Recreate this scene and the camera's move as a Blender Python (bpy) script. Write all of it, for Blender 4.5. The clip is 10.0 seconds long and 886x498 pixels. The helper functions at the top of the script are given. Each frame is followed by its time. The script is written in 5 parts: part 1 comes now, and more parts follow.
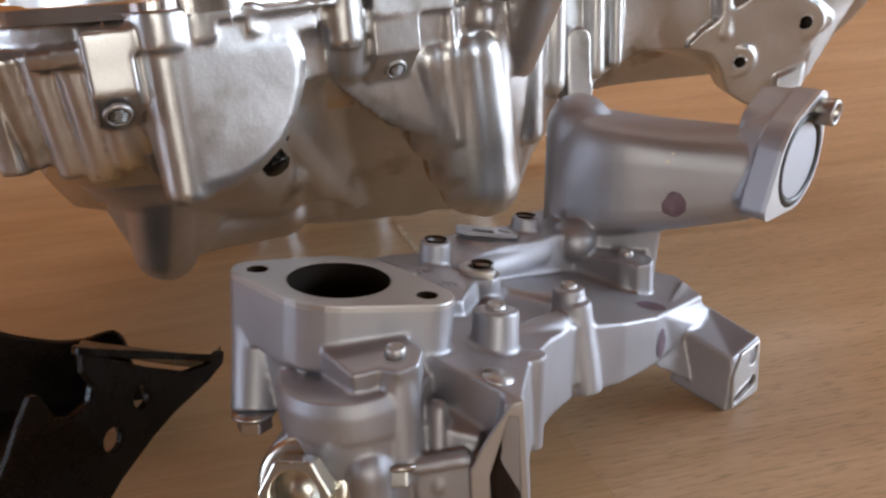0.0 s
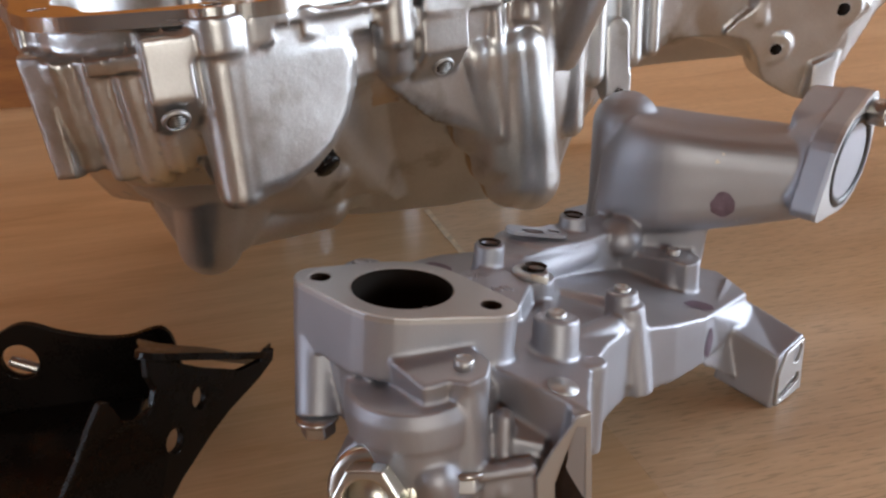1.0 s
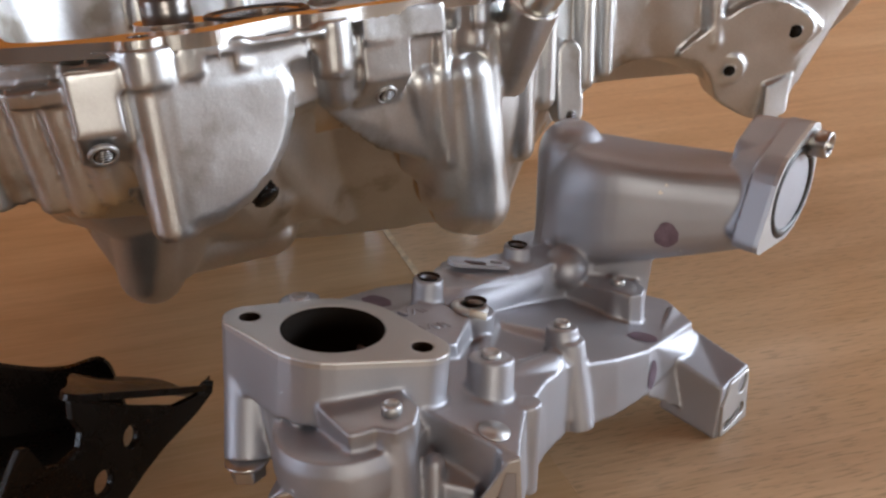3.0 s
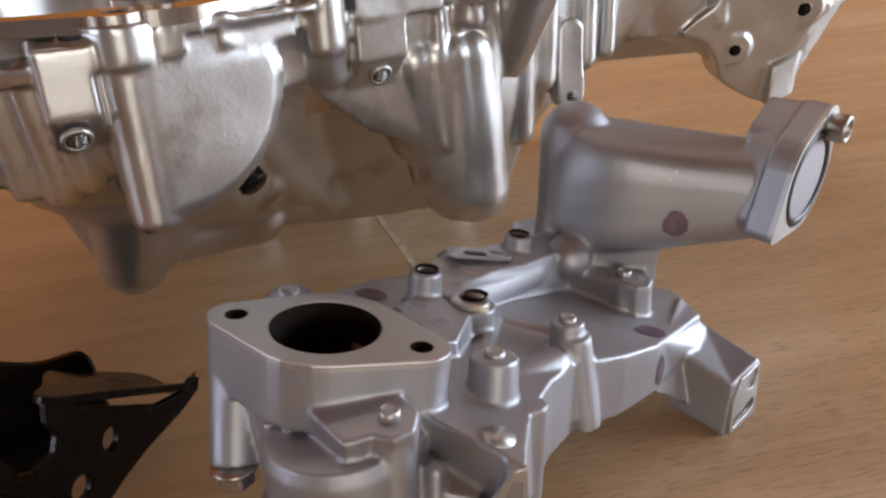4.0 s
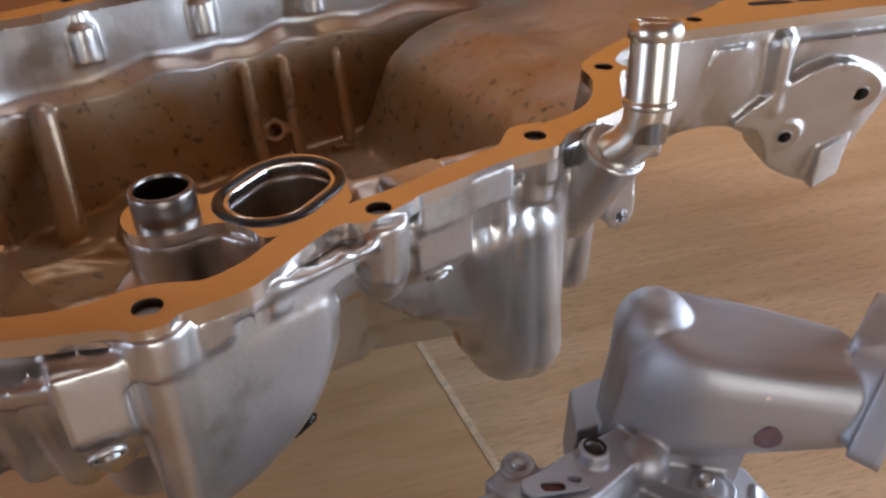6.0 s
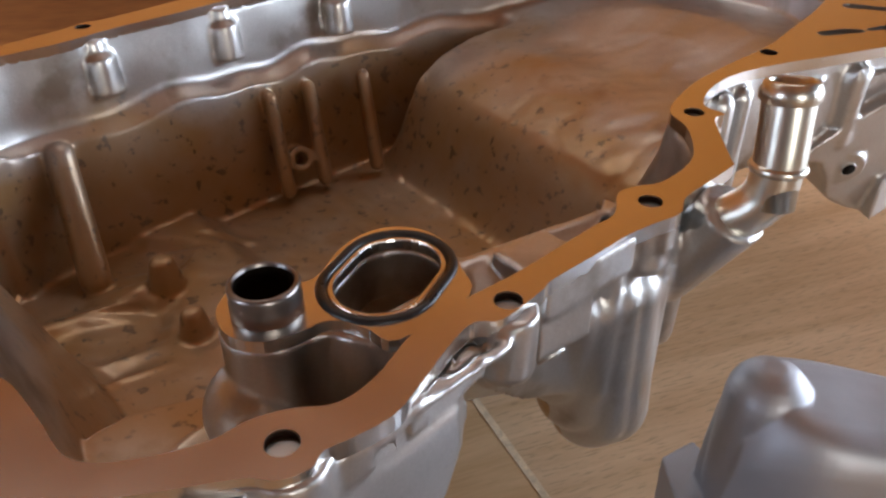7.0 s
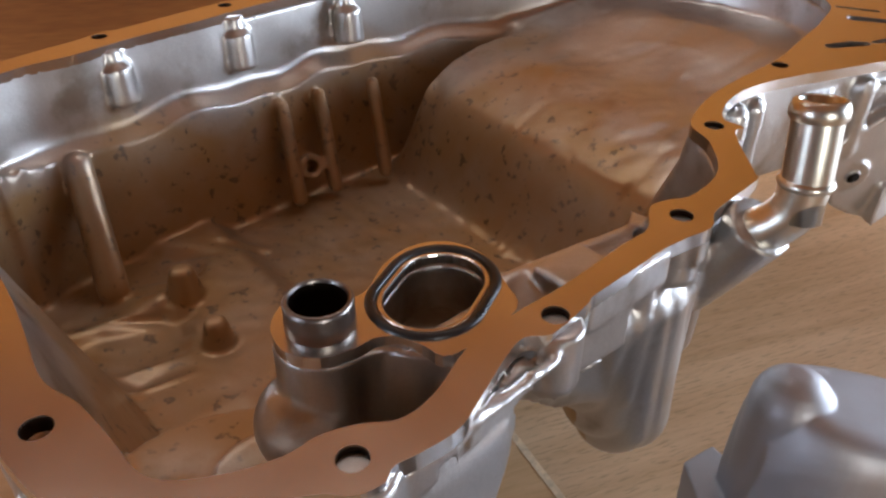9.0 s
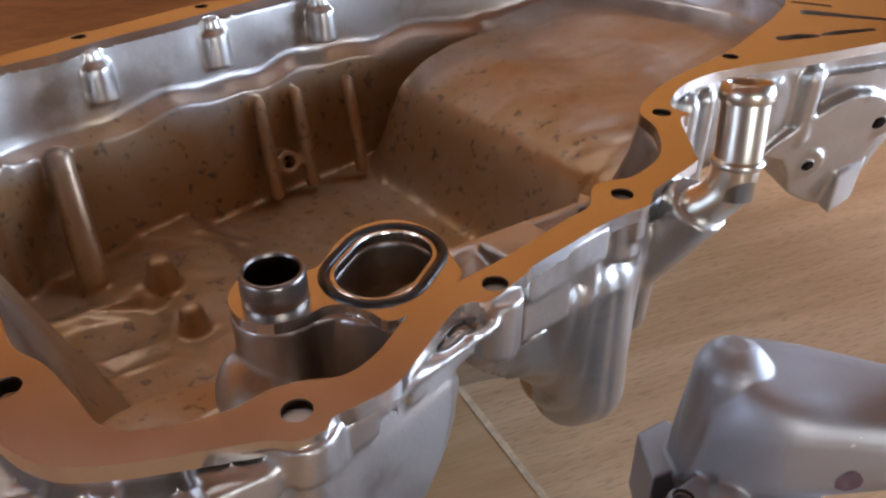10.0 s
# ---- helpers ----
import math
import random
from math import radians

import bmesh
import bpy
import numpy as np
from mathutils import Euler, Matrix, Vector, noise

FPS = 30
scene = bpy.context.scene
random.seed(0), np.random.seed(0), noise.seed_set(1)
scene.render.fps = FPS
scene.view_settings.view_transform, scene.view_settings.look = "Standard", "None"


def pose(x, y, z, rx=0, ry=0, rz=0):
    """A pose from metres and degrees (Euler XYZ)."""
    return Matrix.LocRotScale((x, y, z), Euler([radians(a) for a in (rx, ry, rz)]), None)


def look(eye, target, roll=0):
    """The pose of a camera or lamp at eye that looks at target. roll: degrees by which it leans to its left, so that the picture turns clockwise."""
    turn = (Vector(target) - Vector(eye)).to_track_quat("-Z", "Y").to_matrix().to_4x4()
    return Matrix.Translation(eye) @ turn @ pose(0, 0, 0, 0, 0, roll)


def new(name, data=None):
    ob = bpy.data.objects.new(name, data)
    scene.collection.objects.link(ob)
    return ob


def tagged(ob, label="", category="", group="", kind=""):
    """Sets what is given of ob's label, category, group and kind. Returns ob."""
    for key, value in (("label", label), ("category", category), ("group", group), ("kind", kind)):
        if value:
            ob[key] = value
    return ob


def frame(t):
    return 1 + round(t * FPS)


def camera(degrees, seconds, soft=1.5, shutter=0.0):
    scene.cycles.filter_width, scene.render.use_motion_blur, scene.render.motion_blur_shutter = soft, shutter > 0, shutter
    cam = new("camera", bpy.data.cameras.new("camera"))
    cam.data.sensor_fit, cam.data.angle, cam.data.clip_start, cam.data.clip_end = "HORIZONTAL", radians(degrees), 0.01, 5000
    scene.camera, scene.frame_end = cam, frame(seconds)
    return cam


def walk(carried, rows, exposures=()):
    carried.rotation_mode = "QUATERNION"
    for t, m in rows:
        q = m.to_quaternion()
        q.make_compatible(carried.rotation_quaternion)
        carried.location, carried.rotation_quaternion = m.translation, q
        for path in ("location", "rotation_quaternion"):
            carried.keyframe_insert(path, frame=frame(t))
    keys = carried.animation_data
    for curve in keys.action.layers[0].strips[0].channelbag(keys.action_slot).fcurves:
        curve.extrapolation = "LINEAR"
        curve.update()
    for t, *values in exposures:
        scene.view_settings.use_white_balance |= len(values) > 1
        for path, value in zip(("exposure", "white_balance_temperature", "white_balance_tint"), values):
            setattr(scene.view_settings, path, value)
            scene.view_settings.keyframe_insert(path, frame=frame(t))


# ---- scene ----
cam = camera(57.76, 10.0, soft=2.5)
PATH = [
    (0, (0.01838, 0.00602, 0.14952), (-0.00855, 0.37793, 0.00477), -3.86),
    (0.5, (0.01279, 0.00342, 0.15532), (-0.01498, 0.3709, -0.00021), -4.28),
    (1, (0.00348, 0.00814, 0.16124), (-0.02466, 0.37333, 0.00046), -3.9),
    (1.5, (-0.00234, 0.00997, 0.16553), (-0.02908, 0.37509, 0.00439), -3.07),
    (2, (0.0014, 0.0129, 0.16414), (-0.02161, 0.379, 0.00463), -2.63),
    (2.5, (0.00828, 0.00902, 0.17073), (-0.01133, 0.37566, 0.01201), -2.97),
    (3, (0.01517, 0.01562, 0.16766), (-0.00224, 0.38159, 0.00715), -3.3),
    (3.2, (0.01358, 0.01846, 0.1657), (-0.00282, 0.38345, 0.00289), -3.29),
    (4.5, (0.01094, 0.03233, 0.16514), (-0.00011, 0.39161, -0.01034), -2.92),
    (5, (0.00435, 0.03508, 0.17865), (-0.00398, 0.38871, -0.00811), -2.82),
    (5.5, (-0.0064, 0.05824, 0.21451), (-0.0056, 0.40166, 0.00943), -2.13),
    (6, (-0.01833, 0.09994, 0.22959), (-0.00593, 0.43726, 0.01497), -1.62),
    (6.2, (-0.02464, 0.10933, 0.23509), (-0.00805, 0.44488, 0.018), -1.5),
    (7.3, (-0.06167, 0.13362, 0.24103), (-0.02764, 0.46454, 0.01893), -0.4),
    (7.5, (-0.06633, 0.13343, 0.24265), (-0.03115, 0.46377, 0.01985), -0.26),
    (8, (-0.06963, 0.13734, 0.24208), (-0.03189, 0.4667, 0.01825), -0.04),
    (8.5, (-0.06883, 0.13714, 0.24433), (-0.02916, 0.4666, 0.02099), 0.07),
    (9, (-0.06734, 0.1316, 0.24501), (-0.02631, 0.46175, 0.02293), 0.07),
    (9.5, (-0.06341, 0.12417, 0.24396), (-0.02106, 0.45525, 0.02352), -0.06),
    (10, (-0.05768, 0.11616, 0.24535), (-0.015, 0.448, 0.02611), -0.43),
]
walk(cam, [(t, look(eye, target, roll)) for t, eye, target, roll in PATH], [(0, -0.14, 6250, 10), (4.5, -0.14, 6400, 10), (5.5, -0.06, 6250, 10), (6, 0.11, 5950, 10), (7.5, 0.10, 6200, 10), (8.5, 0.10, 6200, 10), (10, 0.14, 5750, 10)])

# ---- light: a dim timber-lined workshop with daylight from a side window and a doorway behind ----
world = bpy.data.worlds.new("sky")
scene.world = world
world.use_nodes = True
wn = world.node_tree
sky = wn.nodes.new("ShaderNodeTexSky")
sky.sky_type, sky.sun_disc, sky.sun_elevation, sky.sun_rotation = "NISHITA", False, radians(35), radians(80)
wn.nodes["Background"].inputs["Strength"].default_value = 0.1
wn.links.new(sky.outputs[0], wn.nodes["Background"].inputs["Color"])


def area_light(name, eye, target, w, h, power, colour):
    data = bpy.data.lights.new(name, "AREA")
    data.shape, data.size, data.size_y, data.energy, data.color = "RECTANGLE", w, h, power, colour
    ob = new(name, data)
    ob.matrix_world = look(eye, target)
    return ob


area_light("daylight_side_window", (1.60, 0.45, 0.30), (0.0, 0.35, 0.05), 1.3, 0.46, 32, (0.82, 0.90, 1.0))
area_light("daylight_doorway", (0.45, -1.60, 0.33), (0.0, 0.3, 0.12), 0.60, 0.55, 13.5, (1.0, 0.93, 0.82))
area_light("daylight_west_window", (-1.60, -0.40, 0.32), (0.0, 0.2, 0.1), 0.55, 0.38, 9, (0.70, 0.83, 1.0))
# Added fill lamp, brightens the north wall that the rim mirrors.
area_light("added_north_wall_fill", (-0.35, 0.9, 1.43), (-0.35, 1.6, 0.6), 1.9, 0.4, 14, (1.0, 0.95, 0.87))


# ---- materials ----
def material(name, colour, rough, metal=0.0, var=0.12, scale=40.0, fine=900.0, bump=0.1, bump_d=0.0003, rough_var=0.12, stain=None, stain_scale=25.0, stain_at=0.62, coat=0.0, wave=0.0, oil=None):
    """Colour and gloss varied at two scales, with a fine relief; stain is a second colour in soft-edged patches."""
    m = bpy.data.materials.new(name)
    m.use_nodes = True
    nt = m.node_tree
    N, L = nt.nodes, nt.links
    b = N["Principled BSDF"]
    co = N.new("ShaderNodeTexCoord")
    big, small = N.new("ShaderNodeTexNoise"), N.new("ShaderNodeTexNoise")
    big.inputs["Scale"].default_value, big.inputs["Detail"].default_value = scale, 4
    small.inputs["Scale"].default_value, small.inputs["Detail"].default_value = fine, 3
    for n in (big, small):
        L.new(co.outputs["Object"], n.inputs["Vector"])
    ramp = N.new("ShaderNodeValToRGB")
    ramp.color_ramp.elements[0].position, ramp.color_ramp.elements[1].position = 0.3, 0.7
    ramp.color_ramp.elements[0].color = (*[c * (1 - var) for c in colour], 1)
    ramp.color_ramp.elements[1].color = (*[min(1, c * (1 + var)) for c in colour], 1)
    mixn = N.new("ShaderNodeMath")
    mixn.operation = "MULTIPLY_ADD"
    mixn.inputs[1].default_value = 0.35
    L.new(small.outputs["Fac"], mixn.inputs[0])
    half = N.new("ShaderNodeMath")
    half.operation = "MULTIPLY"
    half.inputs[1].default_value = 0.65
    L.new(big.outputs["Fac"], half.inputs[0])
    L.new(half.outputs[0], mixn.inputs[2])
    L.new(mixn.outputs[0], ramp.inputs["Fac"])
    out = ramp.outputs["Color"]
    if stain:
        sn = N.new("ShaderNodeTexNoise")
        sn.inputs["Scale"].default_value, sn.inputs["Detail"].default_value = stain_scale, 6
        L.new(co.outputs["Object"], sn.inputs["Vector"])
        sr = N.new("ShaderNodeValToRGB")
        sr.color_ramp.elements[0].position, sr.color_ramp.elements[1].position = stain_at, stain_at + 0.12
        L.new(sn.outputs["Fac"], sr.inputs["Fac"])
        mx = N.new("ShaderNodeMix")
        mx.data_type = "RGBA"
        mx.inputs["B"].default_value = (*stain, 1)
        L.new(sr.outputs["Color"], mx.inputs["Factor"])
        L.new(out, mx.inputs["A"])
        out = mx.outputs["Result"]
    if oil:
        # brown oil varnish, as thick as the mesh's "oil" attribute says, blotched and spotted
        at, on, oc, om, spots, sc = (N.new("ShaderNode" + k) for k in ("Attribute", "TexNoise", "MapRange", "Math", "TexNoise", "MapRange"))
        at.attribute_name = "oil"
        on.inputs["Scale"].default_value, on.inputs["Detail"].default_value = 34, 5
        L.new(co.outputs["Object"], on.inputs["Vector"])
        oc.inputs["From Min"].default_value, oc.inputs["From Max"].default_value = 0.3, 0.65
        oc.inputs["To Min"].default_value, oc.inputs["To Max"].default_value = 1.0, 0.7
        L.new(on.outputs["Fac"], oc.inputs["Value"])
        om.operation = "MULTIPLY"
        L.new(at.outputs["Fac"], om.inputs[0])
        L.new(oc.outputs[0], om.inputs[1])
        spots.inputs["Scale"].default_value, spots.inputs["Detail"].default_value = 210, 5
        L.new(co.outputs["Object"], spots.inputs["Vector"])
        sc.inputs["From Min"].default_value, sc.inputs["From Max"].default_value = 0.67, 0.60
        L.new(spots.outputs["Fac"], sc.inputs["Value"])
        tint = N.new("ShaderNodeMix")
        tint.data_type = "RGBA"
        tint.inputs["A"].default_value, tint.inputs["B"].default_value = (*[c * 0.4 for c in oil], 1), (*oil, 1)
        L.new(sc.outputs[0], tint.inputs["Factor"])
        mo = N.new("ShaderNodeMix")
        mo.data_type = "RGBA"
        L.new(om.outputs[0], mo.inputs["Factor"])
        L.new(out, mo.inputs["A"])
        L.new(tint.outputs["Result"], mo.inputs["B"])
        out = mo.outputs["Result"]
    L.new(out, b.inputs["Base Color"])
    rr = N.new("ShaderNodeMapRange")
    rr.inputs["To Min"].default_value, rr.inputs["To Max"].default_value = max(0.03, rough - rough_var), rough + rough_var
    rr.inputs["From Min"].default_value, rr.inputs["From Max"].default_value = 0.3, 0.7
    L.new(mixn.outputs[0], rr.inputs["Value"])
    L.new(rr.outputs[0], b.inputs["Roughness"])
    b.inputs["Metallic"].default_value = metal
    if oil:
        dull = N.new("ShaderNodeMapRange")
        dull.inputs["To Min"].default_value, dull.inputs["To Max"].default_value = metal, 0.45
        L.new(om.outputs[0], dull.inputs["Value"])
        L.new(dull.outputs[0], b.inputs["Metallic"])
    b.inputs["Coat Weight"].default_value = coat
    if bump:
        bp = N.new("ShaderNodeBump")
        bp.inputs["Strength"].default_value, bp.inputs["Distance"].default_value = bump, bump_d
        L.new(small.outputs["Fac"], bp.inputs["Height"])
        L.new(bp.outputs[0], b.inputs["Normal"])
        if wave:
            # slow unevenness of the cast skin
            wv, bw = N.new("ShaderNodeTexNoise"), N.new("ShaderNodeBump")
            wv.inputs["Scale"].default_value, wv.inputs["Detail"].default_value = 110, 2
            L.new(co.outputs["Object"], wv.inputs["Vector"])
            bw.inputs["Strength"].default_value, bw.inputs["Distance"].default_value = 1.0, wave
            L.new(wv.outputs["Fac"], bw.inputs["Height"])
            L.new(bw.outputs[0], bp.inputs["Normal"])
    return m


def wood_material(name, light, dark, grain_dir=0.0, rough=0.42, scale=1.0, fibres=0.0):
    """Sawn plywood face: stretched growth bands, fine pores and soft stains."""
    m = bpy.data.materials.new(name)
    m.use_nodes = True
    nt = m.node_tree
    N, L = nt.nodes, nt.links
    b = N["Principled BSDF"]
    co = N.new("ShaderNodeTexCoord")
    mp = N.new("ShaderNodeMapping")
    mp.inputs["Rotation"].default_value = (0, 0, radians(grain_dir))
    L.new(co.outputs["Object"], mp.inputs["Vector"])

    def stretched(sx, sy, detail, dist=0.0):
        s = N.new("ShaderNodeMapping")
        s.inputs["Scale"].default_value = (sx * scale, sy * scale, sy * scale)
        L.new(mp.outputs[0], s.inputs["Vector"])
        n = N.new("ShaderNodeTexNoise")
        n.inputs["Scale"].default_value, n.inputs["Detail"].default_value, n.inputs["Distortion"].default_value = 1.0, detail, dist
        L.new(s.outputs[0], n.inputs["Vector"])
        return n
    bands, pores, stains = stretched(4.0, 34.0, 6, 1.2), stretched(34.0, 520.0, 3), stretched(6.0, 11.0, 4)
    mixn = N.new("ShaderNodeMath")
    mixn.operation = "MULTIPLY_ADD"
    mixn.inputs[1].default_value = 0.32
    L.new(pores.outputs["Fac"], mixn.inputs[0])
    half = N.new("ShaderNodeMath")
    half.operation = "MULTIPLY"
    half.inputs[1].default_value = 0.68
    L.new(bands.outputs["Fac"], half.inputs[0])
    L.new(half.outputs[0], mixn.inputs[2])
    ramp = N.new("ShaderNodeValToRGB")
    ramp.color_ramp.elements[0].position, ramp.color_ramp.elements[1].position = 0.33, 0.62
    ramp.color_ramp.elements[0].color, ramp.color_ramp.elements[1].color = (*dark, 1), (*light, 1)
    L.new(mixn.outputs[0], ramp.inputs["Fac"])
    mx = N.new("ShaderNodeMix")
    mx.data_type, mx.blend_type = "RGBA", "MULTIPLY"
    sr = N.new("ShaderNodeMapRange")
    sr.inputs["From Min"].default_value, sr.inputs["From Max"].default_value = 0.35, 0.7
    sr.inputs["To Min"].default_value, sr.inputs["To Max"].default_value = 0.0, 0.35
    L.new(stains.outputs["Fac"], sr.inputs["Value"])
    L.new(sr.outputs[0], mx.inputs["Factor"])
    L.new(ramp.outputs["Color"], mx.inputs["A"])
    mx.inputs["B"].default_value = (0.72, 0.6, 0.5, 1)
    out = mx.outputs["Result"]
    if fibres:
        # short dark fibres torn out by the saw
        short = stretched(120.0, 950.0, 2)
        cut = N.new("ShaderNodeMapRange")
        cut.inputs["From Min"].default_value, cut.inputs["From Max"].default_value = 0.54, 0.66
        cut.inputs["To Min"].default_value, cut.inputs["To Max"].default_value = 0.0, fibres
        L.new(short.outputs["Fac"], cut.inputs["Value"])
        fx = N.new("ShaderNodeMix")
        fx.data_type = "RGBA"
        fx.inputs["B"].default_value = (*[c * 0.45 for c in dark], 1)
        L.new(cut.outputs[0], fx.inputs["Factor"])
        L.new(out, fx.inputs["A"])
        out = fx.outputs["Result"]
    L.new(out, b.inputs["Base Color"])
    b.inputs["Roughness"].default_value = rough
    bp = N.new("ShaderNodeBump")
    bp.inputs["Strength"].default_value, bp.inputs["Distance"].default_value = 0.35, 0.0004
    L.new(pores.outputs["Fac"], bp.inputs["Height"])
    L.new(bp.outputs[0], b.inputs["Normal"])
    return m


CAST = material("cast_aluminium", (0.55, 0.545, 0.54), 0.37, 0.95, 0.14, 45, 1100, 0.16, 0.0003, 0.08, stain=(0.34, 0.31, 0.27), stain_scale=38, stain_at=0.58, wave=0.00022, oil=(0.42, 0.265, 0.115))
PUMP = material("satin_die_cast_aluminium", (0.425, 0.428, 0.458), 0.54, 0.95, 0.09, 60, 2600, 0.18, 0.0002, 0.06, wave=0.00012)
MILLED = material("milled_aluminium", (0.72, 0.70, 0.67), 0.22, 1.0, 0.05, 70, 900, 0.02, 0.0001, 0.02)
MILLED2 = material("fine_milled_aluminium", (0.52, 0.515, 0.51), 0.48, 1.0, 0.05, 80, 2200, 0.06, 0.0001, 0.06)
TAG = material("pale_tag", (0.75, 0.70, 0.60), 0.5, 0.0, 0.05)
MARK = material("red_brown_mark", (0.10, 0.02, 0.015), 0.5, 0.0, 0.2)
STEEL = material("turned_steel", (0.50, 0.49, 0.48), 0.34, 1.0, 0.08, 90, 1500, 0.05, 0.0001, 0.08)
SLEEVE = material("dark_steel", (0.24, 0.22, 0.21), 0.32, 1.0, 0.10, 90, 1500, 0.05, 0.0001, 0.08)
ZINC = material("yellow_zinc_steel", (0.68, 0.665, 0.60), 0.30, 1.0, 0.05, 60, 900, 0.01, 0.0001, 0.03)
# Near-black colours that paint the shade inside bores and slots.
DARK = material("bore_shade_dark", (0.028, 0.017, 0.012), 0.6, 0.0, 0.3, 80, 900, 0.1)
BLACKHOLE = material("bore_shade_black", (0.010, 0.007, 0.005), 0.8, 0.0, 0.2, 80, 900, 0.1)
for bore in (DARK, BLACKHOLE):
    bore.node_tree.nodes["Principled BSDF"].inputs["Specular IOR Level"].default_value = 0.1
RUBBER = material("black_rubber", (0.012, 0.012, 0.013), 0.35, 0.0, 0.2, 90, 900, 0.05)
BLACK = material("black_enamel_steel", (0.007, 0.005, 0.004), 0.28, 0.0, 0.3, 60, 1200, 0.12, 0.0002, 0.10, stain=(0.05, 0.045, 0.04), stain_scale=30, stain_at=0.74)
BLACK.node_tree.nodes["Principled BSDF"].inputs["Specular IOR Level"].default_value = 0.16
INK = material("purple_ink", (0.19, 0.14, 0.18), 0.5, 0.7, 0.4, 300, 1500, 0.0)
PLY = wood_material("plywood_face", (0.73, 0.53, 0.335), (0.55, 0.365, 0.205), -15.0, 0.36, fibres=0.42)
# Same plywood as PLY, with orange bounce and shade put into its colour.
PLY_BOUNCE = wood_material("plywood_face_bounce", (0.70, 0.49, 0.285), (0.53, 0.335, 0.17), -15.0, 0.36, fibres=0.12)
UNSEEN_GREY = material("unseen_wall_grey", (0.26, 0.255, 0.25), 0.8, 0.0, 0.06, 6, 90, 0.1)
PANEL = wood_material("timber_lining", (0.65, 0.27, 0.034), (0.45, 0.165, 0.016), 0.0, 0.5)


# ---- shape helpers ----
def part(name, bm, mat, parent=None, label="", smooth=True):
    me = bpy.data.meshes.new(name)
    bmesh.ops.recalc_face_normals(bm, faces=bm.faces[:])
    for f in bm.faces:
        f.smooth = smooth
    bm.to_mesh(me)
    bm.free()
    me.materials.append(mat)
    ob = new(name, me)
    if parent:
        ob.parent = parent
    if label:
        ob["label"] = label
    return ob


def sharp(ob, degrees=35):
    """Keeps machined edges crisp with a narrow bevel."""
    bev = ob.modifiers.new("bevel", "BEVEL")
    bev.width, bev.segments, bev.limit_method, bev.angle_limit = 0.0005, 2, "ANGLE", radians(degrees)
    wnm = ob.modifiers.new("normals", "WEIGHTED_NORMAL")
    wnm.keep_sharp = True
    return ob


def cast(name, bm, mat, parent, voxel=0.0008, rounds=4, label=""):
    """Fuses overlapping closed solids into one casting with filleted joints."""
    ob = part(name, bm, mat, parent, label)
    rm = ob.modifiers.new("fuse", "REMESH")
    rm.mode, rm.voxel_size, rm.use_smooth_shade = "VOXEL", voxel, True
    sm = ob.modifiers.new("fillet", "SMOOTH")
    sm.factor, sm.iterations = 0.5, rounds
    return ob


def thing(name, at, label, category, group=""):
    ob = new(name)
    ob.location = at
    ob.empty_display_size = 0.02
    return tagged(ob, label, category, group)


def axes(z, x=(1, 0, 0)):
    """A turn whose z runs along z and whose x leans towards x."""
    z = Vector(z).normalized()
    y = z.cross(Vector(x)).normalized()
    return Matrix((y.cross(z), y, z)).transposed().to_4x4()


def lathe(bm, at, axis, profile, n=40):
    """A closed turned solid: (radius, height) pairs from bottom to top along axis."""
    m = Matrix.Translation(at) @ axes(axis, (1, 0, 0.01) if abs(Vector(axis).normalized().x) < 0.9 else (0, 1, 0))
    rings = []
    for r, h in profile:
        rings.append([bm.verts.new(m @ Vector((r * math.cos(6.28318531 * k / n), r * math.sin(6.28318531 * k / n), h))) for k in range(n)])
    for a, b in zip(rings, rings[1:]):
        for k in range(n):
            bm.faces.new((a[k], a[(k + 1) % n], b[(k + 1) % n], b[k]))
    return rings


def turned(bm, at, axis, profile, n=40):
    rings = lathe(bm, at, axis, profile, n)
    bm.faces.new(rings[0][::-1])
    bm.faces.new(rings[-1])


def ring_solid(bm, at, axis, profile, n=40):
    """Like turned, but the profile closes on itself (tubes, rings)."""
    rings = lathe(bm, at, axis, profile, n)
    a, b = rings[-1], rings[0]
    for k in range(n):
        bm.faces.new((a[k], a[(k + 1) % n], b[(k + 1) % n], b[k]))


def rod(bm, p0, p1, r0, r1=None, n=28):
    p0, p1 = Vector(p0), Vector(p1)
    d = p1 - p0
    turned(bm, p0, d, [(r0, 0), (r0 if r1 is None else r1, d.length)], n)


def ball(bm, at, r, squash=(1, 1, 1)):
    rings = []
    for j in range(1, 12):
        t = math.pi * j / 12
        rings.append([bm.verts.new((at[0] + r * squash[0] * math.sin(t) * math.cos(a), at[1] + r * squash[1] * math.sin(t) * math.sin(a), at[2] - r * squash[2] * math.cos(t))) for a in np.linspace(0, 6.2831853, 24, endpoint=False)])
    for a, b in zip(rings, rings[1:]):
        for k in range(24):
            bm.faces.new((a[k], a[(k + 1) % 24], b[(k + 1) % 24], b[k]))
    bm.faces.new(rings[0][::-1])
    bm.faces.new(rings[-1])


def pill(bm, p0, p1, r0, r1=None):
    rod(bm, p0, p1, r0, r1)
    ball(bm, p0, r0)
    ball(bm, p1, r0 if r1 is None else r1)


def block(bm, at, z, x, sx, sy, sz):
    """A box centred at 'at', its faces along z and x."""
    bmesh.ops.create_cube(bm, size=1, matrix=Matrix.Translation(at) @ axes(z, x) @ Matrix.Diagonal((sx, sy, sz, 1)))


